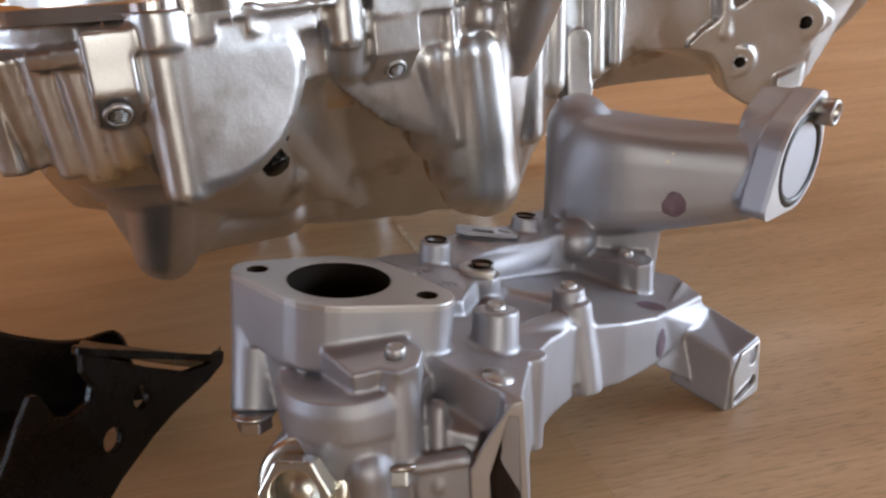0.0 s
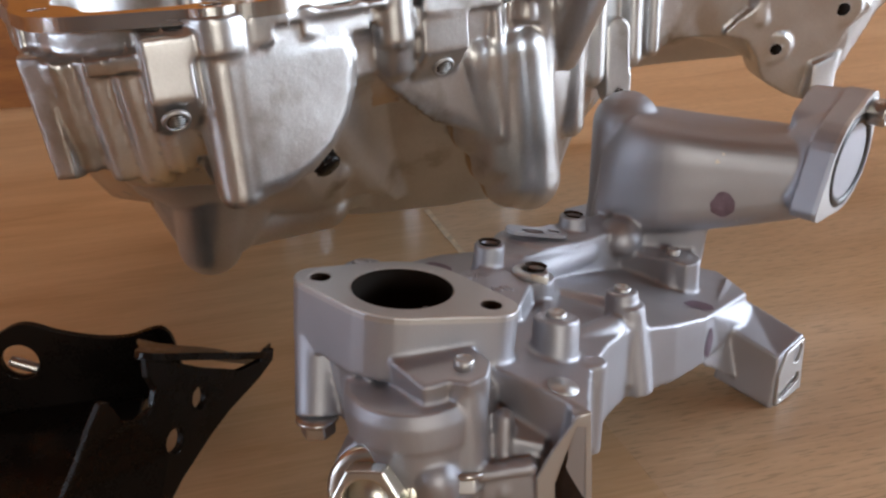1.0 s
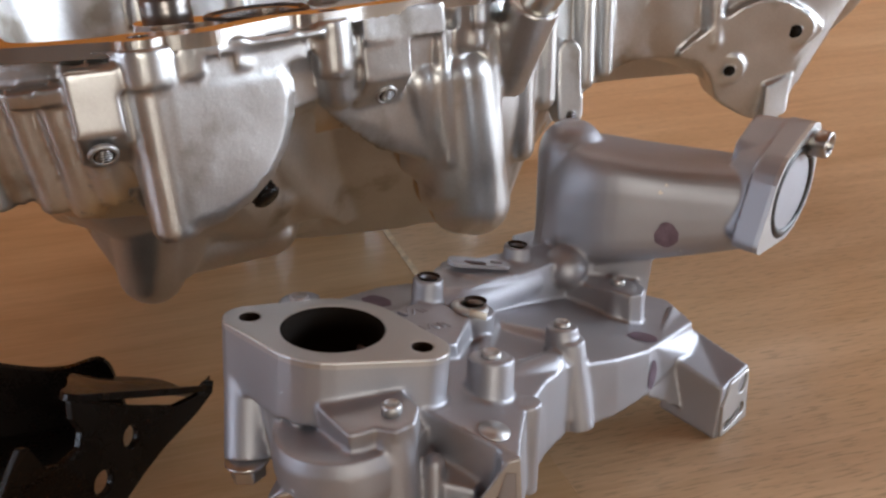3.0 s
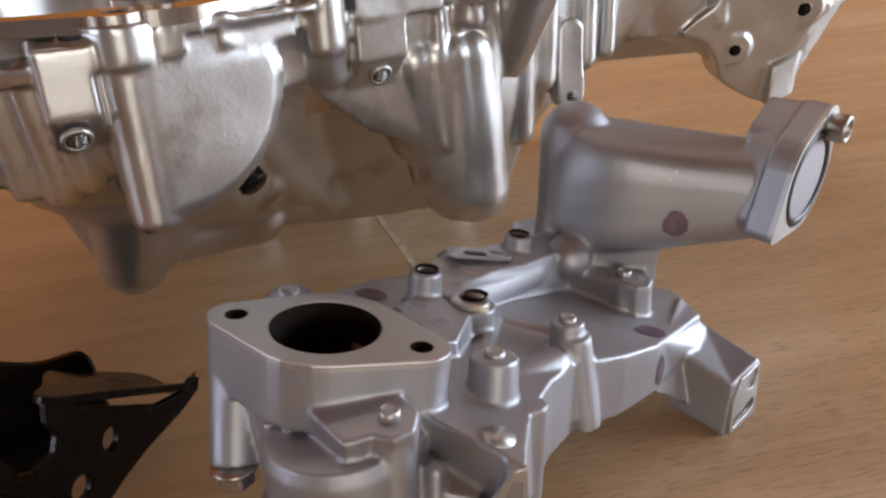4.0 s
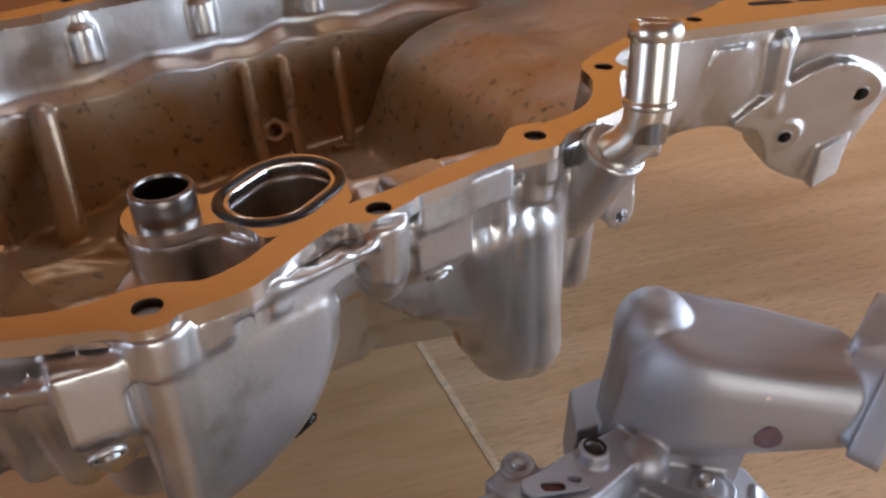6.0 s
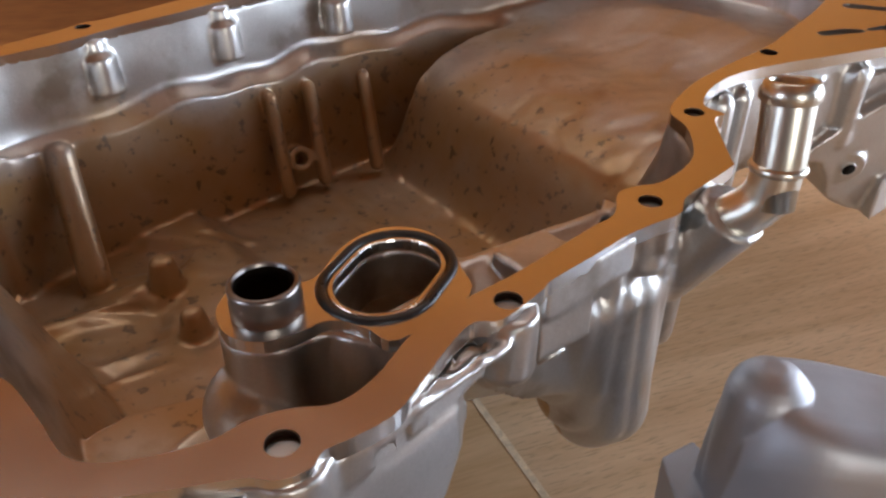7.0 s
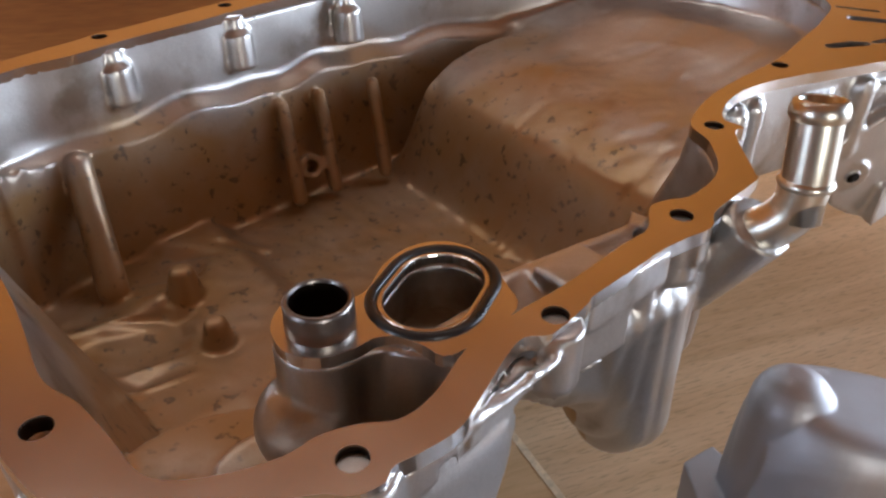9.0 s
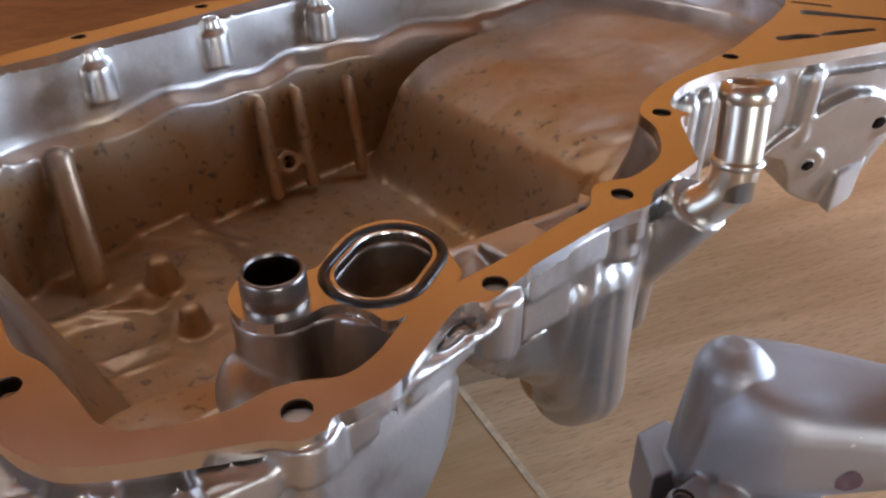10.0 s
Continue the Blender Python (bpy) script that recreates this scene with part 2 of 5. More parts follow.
def slab(bm, low, high):
    """A prism or loft between two loops of the same length."""
    a, b = [bm.verts.new(p) for p in low], [bm.verts.new(p) for p in high]
    n = len(a)
    for k in range(n):
        bm.faces.new((a[k], a[(k + 1) % n], b[(k + 1) % n], b[k]))
    bm.faces.new(a[::-1])
    bm.faces.new(b)


def loft(bm, loops):
    """A closed solid through several loops of the same length."""
    rings = [[bm.verts.new(p) for p in loop] for loop in loops]
    n = len(rings[0])
    for a, b in zip(rings, rings[1:]):
        for k in range(n):
            bm.faces.new((a[k], a[(k + 1) % n], b[(k + 1) % n], b[k]))
    bm.faces.new(rings[0][::-1])
    bm.faces.new(rings[-1])


def drop(points, by):
    """A prism from a top loop, downwards by a vector."""
    by = Vector(by)
    return [Vector(p) + by for p in points], [Vector(p) for p in points]


def hull2d(circles, n=20):
    """The outline round circles (x, y, r)."""
    pts = sorted({(round(x + r * math.cos(6.28318531 * k / n), 6), round(y + r * math.sin(6.28318531 * k / n), 6)) for x, y, r in circles for k in range(n)})

    def half(some):
        out = []
        for p in some:
            while len(out) > 1 and (out[-1][0] - out[-2][0]) * (p[1] - out[-2][1]) - (out[-1][1] - out[-2][1]) * (p[0] - out[-2][0]) <= 0:
                out.pop()
            out.append(p)
        return out[:-1]
    return half(pts) + half(pts[::-1])


def circle(x, y, r, n=28):
    return [(x + r * math.cos(6.28318531 * k / n), y + r * math.sin(6.28318531 * k / n)) for k in range(n)]


def curve_through(points, per=6, closed=True):
    """A smooth line through points of any dimension."""
    P = [np.array(p, float) for p in points]
    n, out = len(P), []
    for k in range(n if closed else n - 1):
        a, b, c, d = (P[(k + j) % n] if closed else P[min(max(k + j, 0), n - 1)] for j in (-1, 0, 1, 2))
        for s in range(per):
            t = s / per
            out.append(0.5 * (2 * b + (c - a) * t + (2 * a - 5 * b + 4 * c - d) * t * t + (3 * b - a - 3 * c + d) * t ** 3))
    if not closed:
        out.append(P[-1])
    return out


def plate(bm, outline, holes, m, thick):
    """A flat plate with holes through it: local xy outline, its top at z = 0 of m."""
    loops, edges = [], []
    for loop in (outline, *holes):
        vs = [bm.verts.new((x, y, 0)) for x, y in loop]
        loops.append(vs)
        edges += [bm.edges.new((vs[k], vs[(k + 1) % len(vs)])) for k in range(len(vs))]
    filled = bmesh.ops.triangle_fill(bm, edges=edges, use_beauty=True, use_dissolve=False)
    top = [g for g in filled["geom"] if isinstance(g, bmesh.types.BMFace)]
    pairs = {}
    for vs in loops:
        for v in vs:
            pairs[v] = bm.verts.new((v.co.x, v.co.y, -thick))
    for f in top:
        bm.faces.new([pairs[v] for v in reversed(f.verts)])
    for vs in loops:
        for k in range(len(vs)):
            a, b = vs[k], vs[(k + 1) % len(vs)]
            bm.faces.new((a, b, pairs[b], pairs[a]))
    for vs in loops:
        for v in vs:
            for w in (v, pairs[v]):
                w.co = m @ w.co


def flat(x, y, z):
    return Matrix.Translation((x, y, z))


DARKWOOD = wood_material("dark_timber", (0.40, 0.16, 0.035), (0.24, 0.085, 0.018), 0.0, 0.6)
FILLER = material("sawdust", (0.74, 0.60, 0.42), 0.9, 0.0, 0.35, 160, 900, 0.4, 0.0005)


# ---- the room and the bench ----
def seam(y):
    return -0.0085 + (0.351 - y) * 0.36


for lo, hi in (((-1.0, -1.0), 1), ((1.2, 1.2), -1)):
    bm = bmesh.new()
    edge = [(lo[0], -0.35), (lo[1], 1.6), (seam(1.6) - 0.00005 * hi, 1.6), (seam(-0.35) - 0.00005 * hi, -0.35)]
    slab(bm, [(x, y, -0.018) for x, y in edge], [(x, y, 0.0) for x, y in edge])
    board = part("workbench_board", bm, PLY_BOUNCE if hi == 1 else PLY, None, smooth=False)
    tagged(board, "plywood workbench board with orange bounce tinted in" if hi == 1 else "pale plywood workbench board with brown grain", "workbench", kind="structure")
bm = bmesh.new()
slab(bm, [(seam(y) + d, y, -0.017) for d, y in ((-0.0003, 0.295), (0.0003, 0.295), (0.0003, 0.43), (-0.0003, 0.43))], [(seam(y) + d, y, 0.00015) for d, y in ((-0.0016, 0.295), (0.0016, 0.295), (0.0016, 0.43), (-0.0016, 0.43))])
tagged(part("seam_filler", bm, FILLER, None, smooth=False), "pale sawdust packed in the seam between boards", "seam", kind="structure")


def room_box(name, lo, hi, mat, label):
    bm = bmesh.new()
    c = [(a + b) / 2 for a, b in zip(lo, hi)]
    s = [b - a for a, b in zip(lo, hi)]
    bmesh.ops.create_cube(bm, size=1, matrix=Matrix.Translation(c) @ Matrix.Diagonal((*s, 1)))
    return tagged(part(name, bm, mat, None, smooth=False), label, "wall", kind="structure")


# Unseen ceiling, west, east and south walls, added to tint reflections and bounce.
room_box("floor", (-1.7, -1.7, -0.86), (1.7, 1.9, -0.80), DARKWOOD, "dark workshop floor")
room_box("ceiling", (-1.7, -1.7, 1.45), (1.7, 1.9, 1.5), DARKWOOD, "dark brown timber ceiling")
room_box("wall_north", (-1.7, 1.85, -0.8), (1.7, 1.9, 1.45), PANEL, "orange-brown timber-lined wall")
room_box("wall_west", (-1.7, -1.7, -0.8), (-1.65, 1.85, 1.45), PANEL, "orange-brown timber-lined wall")
room_box("wall_east", (1.65, -1.7, -0.8), (1.7, 1.85, 1.45), UNSEEN_GREY, "unseen grey wall added to keep reflections neutral")
room_box("wall_south", (-1.65, -1.7, -0.8), (1.65, -1.65, 1.45), UNSEEN_GREY, "unseen grey wall added to keep reflections neutral")

# dark timber upstand along the bench behind the pan
bm = bmesh.new()
slab(bm, [(-1.0, 0.70, 0.0), (-0.12, 0.78, 0.0), (-0.12, 0.80, 0.0), (-1.0, 0.72, 0.0)], [(-1.0, 0.70, 0.15), (-0.12, 0.78, 0.15), (-0.12, 0.80, 0.15), (-1.0, 0.72, 0.15)])
tagged(part("bench_upstand", bm, DARKWOOD, None, smooth=False), "dark orange-brown timber upstand behind the oil pan", "upstand", kind="structure")

# ---- the sump: a cast engine oil pan standing open side up ----
RIM = 0.1385
pan = thing("oil_pan", (-0.02, 0.42, 0.0), "bare cast aluminium engine oil pan, open side up", "oil pan")
pan.matrix_world = Matrix.Identity(4)

INNER = curve_through([(-0.149, 0.291), (-0.139, 0.273), (-0.130, 0.255), (-0.121, 0.247), (-0.113, 0.237), (-0.107, 0.229), (-0.101, 0.2265), (-0.092, 0.227), (-0.083, 0.2295), (-0.077, 0.2335),
                       (-0.070, 0.2355), (-0.062, 0.236), (-0.055, 0.242), (-0.047, 0.254), (-0.035, 0.264), (-0.023, 0.272), (-0.004, 0.287), (0.004, 0.293), (0.008, 0.303), (0.014, 0.306),
                       (0.020, 0.307), (0.029, 0.314), (0.035, 0.323), (0.0385, 0.338), (0.0375, 0.350), (0.045, 0.362), (0.056, 0.374), (0.071, 0.386), (0.091, 0.401), (0.109, 0.419),
                       (0.131, 0.442), (0.146, 0.465), (0.142, 0.500), (0.110, 0.535), (0.050, 0.553), (-0.015, 0.546), (-0.065, 0.520)]
                      + [(-0.106, 0.490), (-0.128, 0.471), (-0.150, 0.454), (-0.168, 0.437), (-0.187, 0.423), (-0.200, 0.400), (-0.197, 0.370), (-0.178, 0.335)], 5)
OUTER = curve_through([(-0.160, 0.283), (-0.147, 0.262), (-0.138, 0.245), (-0.131, 0.235), (-0.123, 0.226), (-0.117, 0.2215), (-0.111, 0.219), (-0.102, 0.2185), (-0.093, 0.219), (-0.083, 0.220), (-0.076, 0.2205),
                       (-0.071, 0.2195), (-0.066, 0.2215), (-0.064, 0.225), (-0.059, 0.2275), (-0.052, 0.232), (-0.047, 0.239), (-0.040, 0.250), (-0.035, 0.2555), (-0.029, 0.256), (-0.0195, 0.2645),
                       (-0.0165, 0.268), (-0.004, 0.277), (0.004, 0.283), (0.012, 0.2875), (0.020, 0.2915), (0.0235, 0.298), (0.029, 0.303), (0.042, 0.3135), (0.0435, 0.318), (0.0485, 0.342),
                       (0.053, 0.346), (0.0495, 0.353), (0.0545, 0.363), (0.063, 0.372), (0.075, 0.379)]
                      + [(0.093, 0.385), (0.110, 0.389), (0.156, 0.401), (0.200, 0.413), (0.232, 0.445), (0.225, 0.500), (0.160, 0.555), (0.060, 0.575), (-0.020, 0.567), (-0.075, 0.532),
                         (-0.103, 0.504), (-0.117, 0.499), (-0.127, 0.492), (-0.157, 0.466), (-0.165, 0.462), (-0.172, 0.453), (-0.190, 0.436), (-0.215, 0.405), (-0.213, 0.365), (-0.190, 0.327)], 5)
BOLTS = [(-0.127, 0.2415), (-0.071, 0.2275), (-0.027, 0.262), (0.0147, 0.298), (0.0445, 0.3485), (0.089, 0.395), (-0.164, 0.4565), (-0.119, 0.4925), (-0.020, 0.557), (0.060, 0.564), (0.150, 0.535), (0.205, 0.470), (-0.206, 0.385), (-0.172, 0.312)]


def floor_height(x, y):
    """The inner floor: a shallow shelf in front, the deep sump in the middle and a rising ramp behind it."""
    w = (x + 0.115) * 0.845 + (y - 0.431) * 0.53
    z = 0.046 + 0.009 * smooth(0.006, -0.008, w)
    # a shallow pocket with a rounded pad round its peg
    inner = min(-0.131 - x, (y - 0.336) * 0.85 - (x + 0.1507) * 0.53, (0.4325 - y) * 0.97 - (x + 0.1536) * 0.22)
    pad = smooth(0.0135, 0.0105, math.hypot(x + 0.1375, y - 0.3955))
    z -= 0.0045 * smooth(-0.001, 0.005, inner) * (1 - pad)
    ridge = abs((x + 0.1375) * 0.45 - (y - 0.3955) * 0.89)
    z += 0.0030 * smooth(0.007, 0.001, ridge) * smooth(-0.125, -0.140, x) * smooth(-0.200, -0.185, x)
    z += 0.0016 * smooth(0.0035, 0.001, abs(math.hypot(x + 0.152, y - 0.344) - 0.008)) - 0.0015 * smooth(0.0100, 0.006, math.hypot(x + 0.152, y - 0.344))
    # the rounded flank that climbs to the shallow end, with a gully between it and the back wall
    u = (x + 0.0468) * 0.863 + (y - 0.4966) * 0.506
    v = (x + 0.0468) * 0.506 - (y - 0.4966) * 0.863
    k = min(1.0, max(0.0, u / 0.064))
    side = max(smooth(-0.018, 0.002, v), smooth(0.050, 0.085, u))
    z += (0.060 * math.sqrt(1 - (1 - k) ** 2.1) * (0.05 + 0.95 * smooth(-0.003, 0.022, u)) + 0.014 * smooth(0.07, 0.13, u)) * side
    z += 0.034 * smooth(0.292, 0.245, y) * smooth(0.0, -0.03, x)
    return z + 0.0005 * noise.noise(Vector((x * 160, y * 160, 0)))


def smooth(a, b, v):
    t = min(1.0, max(0.0, (v - a) / (b - a)))
    return t * t * (3 - 2 * t)


def resample(loop, n):
    P = np.array(loop)
    Q = np.vstack([P, P[:1]])
    s = np.concatenate([[0], np.cumsum(np.linalg.norm(np.diff(Q, axis=0), axis=1))])
    t = np.linspace(0, s[-1], n, endpoint=False)
    return np.stack([np.interp(t, s, Q[:, k]) for k in range(Q.shape[1])], 1)


WALL = [(-0.132, 0.246, -0.120, 0.265, 0.080), (-0.120, 0.229, -0.116, 0.280, 0.066), (-0.101, 0.225, -0.103, 0.290, 0.052), (-0.078, 0.228, -0.085, 0.298, 0.050), (-0.060, 0.238, -0.062, 0.308, 0.047),
        (-0.044, 0.257, -0.040, 0.346, 0.038), (-0.029, 0.270, -0.024, 0.352, 0.036), (-0.008, 0.284, 0.000, 0.350, 0.039), (0.012, 0.293, 0.018, 0.345, 0.040), (0.026, 0.308, 0.025, 0.336, 0.040),
        (0.038, 0.322, 0.034, 0.350, 0.055), (0.044, 0.345, 0.042, 0.362, 0.065), (0.058, 0.372, 0.060, 0.378, 0.078), (0.086, 0.386, 0.088, 0.394, 0.092), (0.112, 0.394, 0.118, 0.402, 0.090),
        (0.138, 0.402, 0.142, 0.424, 0.068)]
WALL += [(0.165, 0.407, 0.166, 0.416, 0.060), (0.205, 0.420, 0.200, 0.428, 0.112), (0.225, 0.470, 0.205, 0.48, 0.08), (0.185, 0.535, 0.17, 0.52, 0.06), (0.10, 0.562, 0.09, 0.54, 0.05), (0.0, 0.560, 0.0, 0.54, 0.032),
         (-0.06, 0.532, -0.05, 0.515, 0.028), (-0.122, 0.488, -0.11, 0.475, 0.03), (-0.187, 0.430, -0.17, 0.42, 0.036), (-0.208, 0.390, -0.19, 0.385, 0.045), (-0.190, 0.335, -0.17, 0.34, 0.048), (-0.152, 0.280, -0.142, 0.30, 0.06)]


def pan_shell():
    n = 420
    cx, cy = -0.02, 0.40

    def by_angle(loop):
        """The loop's points at even angles round the pan's middle."""
        P = np.array(loop)
        a = np.unwrap(np.arctan2(P[:, 1] - cy, P[:, 0] - cx))
        if a[-1] < a[0]:
            P, a = P[::-1], a[::-1]
        a2, P2 = np.concatenate([a - 2 * np.pi, a, a + 2 * np.pi]), np.vstack([P, P, P])
        order = np.argsort(a2, kind="stable")
        t = np.linspace(-np.pi, np.pi, n, endpoint=False)
        return np.stack([np.interp(t, a2[order], P2[order, k]) for k in range(P.shape[1])], 1)
    inn = by_angle(INNER)
    wall = by_angle(curve_through(WALL, 8))
    rings = []
    # outside, from the bottom's middle up to the flange
    bot = wall[:, 2:5]
    for s in np.linspace(0.08, 0.95, 20):
        rings.append(np.column_stack([cx + (bot[:, 0] - cx) * s, cy + (bot[:, 1] - cy) * s, bot[:, 2] * 0]))
        for row in rings[-1]:
            row[2] = floor_height(row[0], row[1]) - 0.012
            row[2] = min(row[2], 0.095)
        rings[-1][:, 2] += (bot[:, 2] - rings[-1][:, 2]) * s ** 6
    # under the nose the wall falls back at once, elsewhere it turns in near the bottom
    turn = np.array([2.6 - 1.75 * smooth(-0.062, -0.045, x) * smooth(0.030, 0.012, x) * (y < 0.34) for x, y in wall[:, :2]])
    for v in np.linspace(1, 0, 22):
        h = v ** turn
        rings.append(np.column_stack([wall[:, 0] + (bot[:, 0] - wall[:, 0]) * h, wall[:, 1] + (bot[:, 1] - wall[:, 1]) * h, 0.134 + (bot[:, 2] - 0.134) * v ** 0.9]))
    # inside, from the flange down to the floor's middle
    c = np.array([cx, cy])
    far = np.linalg.norm(inn - c, axis=1)
    ang = np.arctan2(inn[:, 1] - cy, inn[:, 0] - cx)
    insets = list(np.linspace(0, 0.012, 14)) + [0.014, 0.016, 0.0185, 0.021, 0.024, 0.028, 0.033]
    for d in insets + list(np.linspace(0.15, 0.97, 26)):
        k = np.full(n, d) if d <= 0.033 else 0.033 + (far - 0.033) * d
        p = inn + (c - inn) * (k / far)[:, None]
        z = []
        for (x, y), kk, a in zip(p, k, ang):
            back = smooth(0.9, 1.25, a) * smooth(3.4, 2.9, a)
            ledge = 0.0075 * back
            wob = (0.0016 * math.sin(a * 11 + 1.0) + 0.0009 * math.sin(a * 23)) * back
            front = smooth(-3.05, -2.75, a) * smooth(-0.1, -0.5, a)
            draft = 0.075 + 0.30 * front + 0.60 * smooth(-2.2, -1.95, a) * smooth(-0.9, -1.15, a)
            if kk < 0.002:
                w = 0.134 - kk / 0.002 * (0.026 * back + 0.012 * (1 - back)) - wob * kk / 0.002
            elif kk < 0.002 + ledge:
                w = 0.134 - 0.026 - wob - (kk - 0.002) * 0.8
            else:
                w = 0.134 - (0.026 + wob + ledge * 0.8) * back - 0.012 * (1 - back) - (kk - 0.002 - ledge) / draft
            f = floor_height(x, y)
            z.append(f + (math.log1p(math.exp(min(60, (w - f) / 0.0032)))) * 0.0032)
        rings.append(np.column_stack([p, np.minimum(z, 0.134)]))
    verts = [(cx, cy, floor_height(cx, cy) - 0.012)]
    for r in rings:
        verts += [tuple(v) for v in r]
    last = len(verts)
    verts.append((cx, cy, floor_height(cx, cy)))
    faces = []
    for k in range(n):
        k2 = (k + 1) % n
        faces.append((0, 1 + k2, 1 + k))
        for j in range(len(rings) - 1):
            a, b = 1 + j * n, 1 + (j + 1) * n
            faces.append((a + k, a + k2, b + k2, b + k))
        e = 1 + (len(rings) - 1) * n
        faces.append((e + k, e + k2, last))
    me = bpy.data.meshes.new("shell")
    me.from_pydata(verts, [], faces)
    return me


def tab_block(bm, a, b, top, low, back, chamfer):
    """A cast pad with a flat front from a to b (xy), whose lower end is cut back for a threaded hole."""
    a, b, back = Vector((*a, 0)), Vector((*b, 0)), Vector((*back, 0))
    prof = [(0, top), (0, low), (0.45, low - chamfer * 0.55), (1, low - chamfer), (1.6, low - chamfer), (1.6, top)]
    slab(bm, [a + back * k + Vector((0, 0, z)) for k, z in prof], [b + back * k + Vector((0, 0, z)) for k, z in prof])


def along(p, q, k):
    return Vector(p) + (Vector(q) - Vector(p)) * k


bm = bmesh.new()
plate(bm, [tuple(p) for p in OUTER], [[tuple(p) for p in INNER]] + [circle(x, y, 0.0038) for x, y in BOLTS], flat(0, 0, 0.1366), 0.0096)
# bolt columns under the flange
for n_bolt, (x, y) in enumerate(BOLTS):
    low = 0.084 if n_bolt == 1 else 0.121
    ring_solid(bm, (x, y, low), (0, 0, 1), [(0.0038, 0), (0.0038, 0.1366 - low), (0.0068, 0.1366 - low), (0.0066, 0)], 28)
    rod(bm, (x, y, low - 0.002), (x, y, 0.1225), 0.0060)
ring_solid(bm, (-0.0705, 0.2265, 0.126), (0, 0, 1), [(0.0046, 0), (0.0046, 0.0102), (0.0078, 0.0102), (0.0078, 0)], 28)
# the second row of columns beside it and their flutes
rod(bm, (-0.0625, 0.2345, 0.086), (-0.0625, 0.2335, 0.130), 0.0058)
rod(bm, (-0.072, 0.2345, 0.082), (-0.074, 0.231, 0.128), 0.0085)
for x, y, low in ((-0.116, 0.2255, 0.094), (-0.107, 0.2265, 0.090), (-0.0975, 0.2265, 0.088), (-0.090, 0.2265, 0.092)):
    rod(bm, (x, y + 0.008, low), (x, y, 0.127), 0.0052, 0.0048)
# corner post with its flat front, and the ledge beside it
slab(bm, *drop([(-0.134, 0.240, 0.128), (-0.126, 0.2225, 0.128), (-0.1195, 0.222, 0.128), (-0.117, 0.235, 0.128)], (0.001, 0.003, -0.036)))
slab(bm, *drop([(-0.1045, 0.2155, 0.1275), (-0.0875, 0.2165, 0.1285), (-0.0875, 0.226, 0.1285), (-0.1045, 0.225, 0.1275)], (0, 0.001, -0.005)))
# pads with threaded holes
tab_block(bm, (-0.0868, 0.2135), (-0.0752, 0.2185), 0.1325, 0.1155, (-0.0045, 0.0090), 0.010)
tab_block(bm, (-0.0180, 0.2685), (-0.0040, 0.2770), 0.1372, 0.1150, (-0.0060, 0.0085), 0.010)
slab(bm, *drop([(-0.0045, 0.2765, 0.1372), (0.0075, 0.2845, 0.1372), (0.0035, 0.2935, 0.1372), (-0.0085, 0.2860, 0.1372)], (0, 0, -0.0105)))
# the half-round cheek
DV, DW = Vector((0.75, 0.66, 0)), Vector((0.66, -0.75, 0))
cheek = [(-0.004, 0.1275), (0.020, 0.1275), (0.0380, 0.1275), (0.0395, 0.119), (0.0380, 0.110), (0.0340, 0.101), (0.0280, 0.093), (0.0195, 0.087), (0.010, 0.0835), (-0.004, 0.0825)]
base = Vector((-0.0665, 0.2255, 0))


def on_cheek(u, z, out):
    return base + DV * u + DW * out + Vector((0, 0, z))


mid = (0.018, 0.108)
slab(bm, [on_cheek(u, z, -0.012) for u, z in cheek], [on_cheek(u, z, 0.0005) for u, z in cheek])
slab(bm, [on_cheek(u, z, 0.0) for u, z in cheek], [on_cheek(mid[0] + (u - mid[0]) * 0.8, mid[1] + (z - mid[1]) * 0.8, 0.0024) for u, z in cheek])
slab(bm, *drop([on_cheek(-0.002, 0.131, 0.0025), on_cheek(0.044, 0.133, 0.0015), on_cheek(0.044, 0.133, -0.003), on_cheek(-0.002, 0.131, -0.004)], (0, 0, -0.007)))
# the thin cast rail along the pocket, with its torn sprue
pill(bm, (-0.060, 0.2285, 0.1335), (-0.0285, 0.2535, 0.1335), 0.0014)
for k, r in ((0.30, 0.0017), (0.36, 0.0022), (0.41, 0.0016), (0.80, 0.0015)):
    ball(bm, along((-0.060, 0.2285, 0.1345), (-0.0285, 0.2535, 0.1345), k), r, (1.2, 0.8, 0.9))
# leg under the corner, and the swelling beside it
rod(bm, (-0.1025, 0.275, 0.0485), (-0.090, 0.262, 0.092), 0.0115, 0.0160)
ball(bm, (-0.1025, 0.275, 0.0495), 0.0118)
pill(bm, (-0.114, 0.266, 0.080), (-0.110, 0.245, 0.100), 0.009, 0.011)
slab(bm, [(-0.1010 + 0.0130 * math.cos(a), 0.2765 + 0.0090 * math.sin(a), 0.0470) for a in np.linspace(0, 6.2832, 24, endpoint=False)], [(-0.093 + 0.036 * math.cos(a), 0.270 + 0.019 * math.sin(a), 0.094) for a in np.linspace(0, 6.2832, 24, endpoint=False)])
pill(bm, (-0.088, 0.278, 0.076), (-0.062, 0.290, 0.076), 0.0150, 0.0145)
pill(bm, (-0.100, 0.2785, 0.0560), (-0.066, 0.3020, 0.0550), 0.0110, 0.0120)
# the hollow under the nose: a face that falls back to the keel
HOLLOW_TOP = [(-0.078, 0.2620, 0.1130), (-0.044, 0.2750, 0.1130), (-0.020, 0.2895, 0.0970), (0.000, 0.3000, 0.0860), (0.018, 0.3080, 0.0800)]
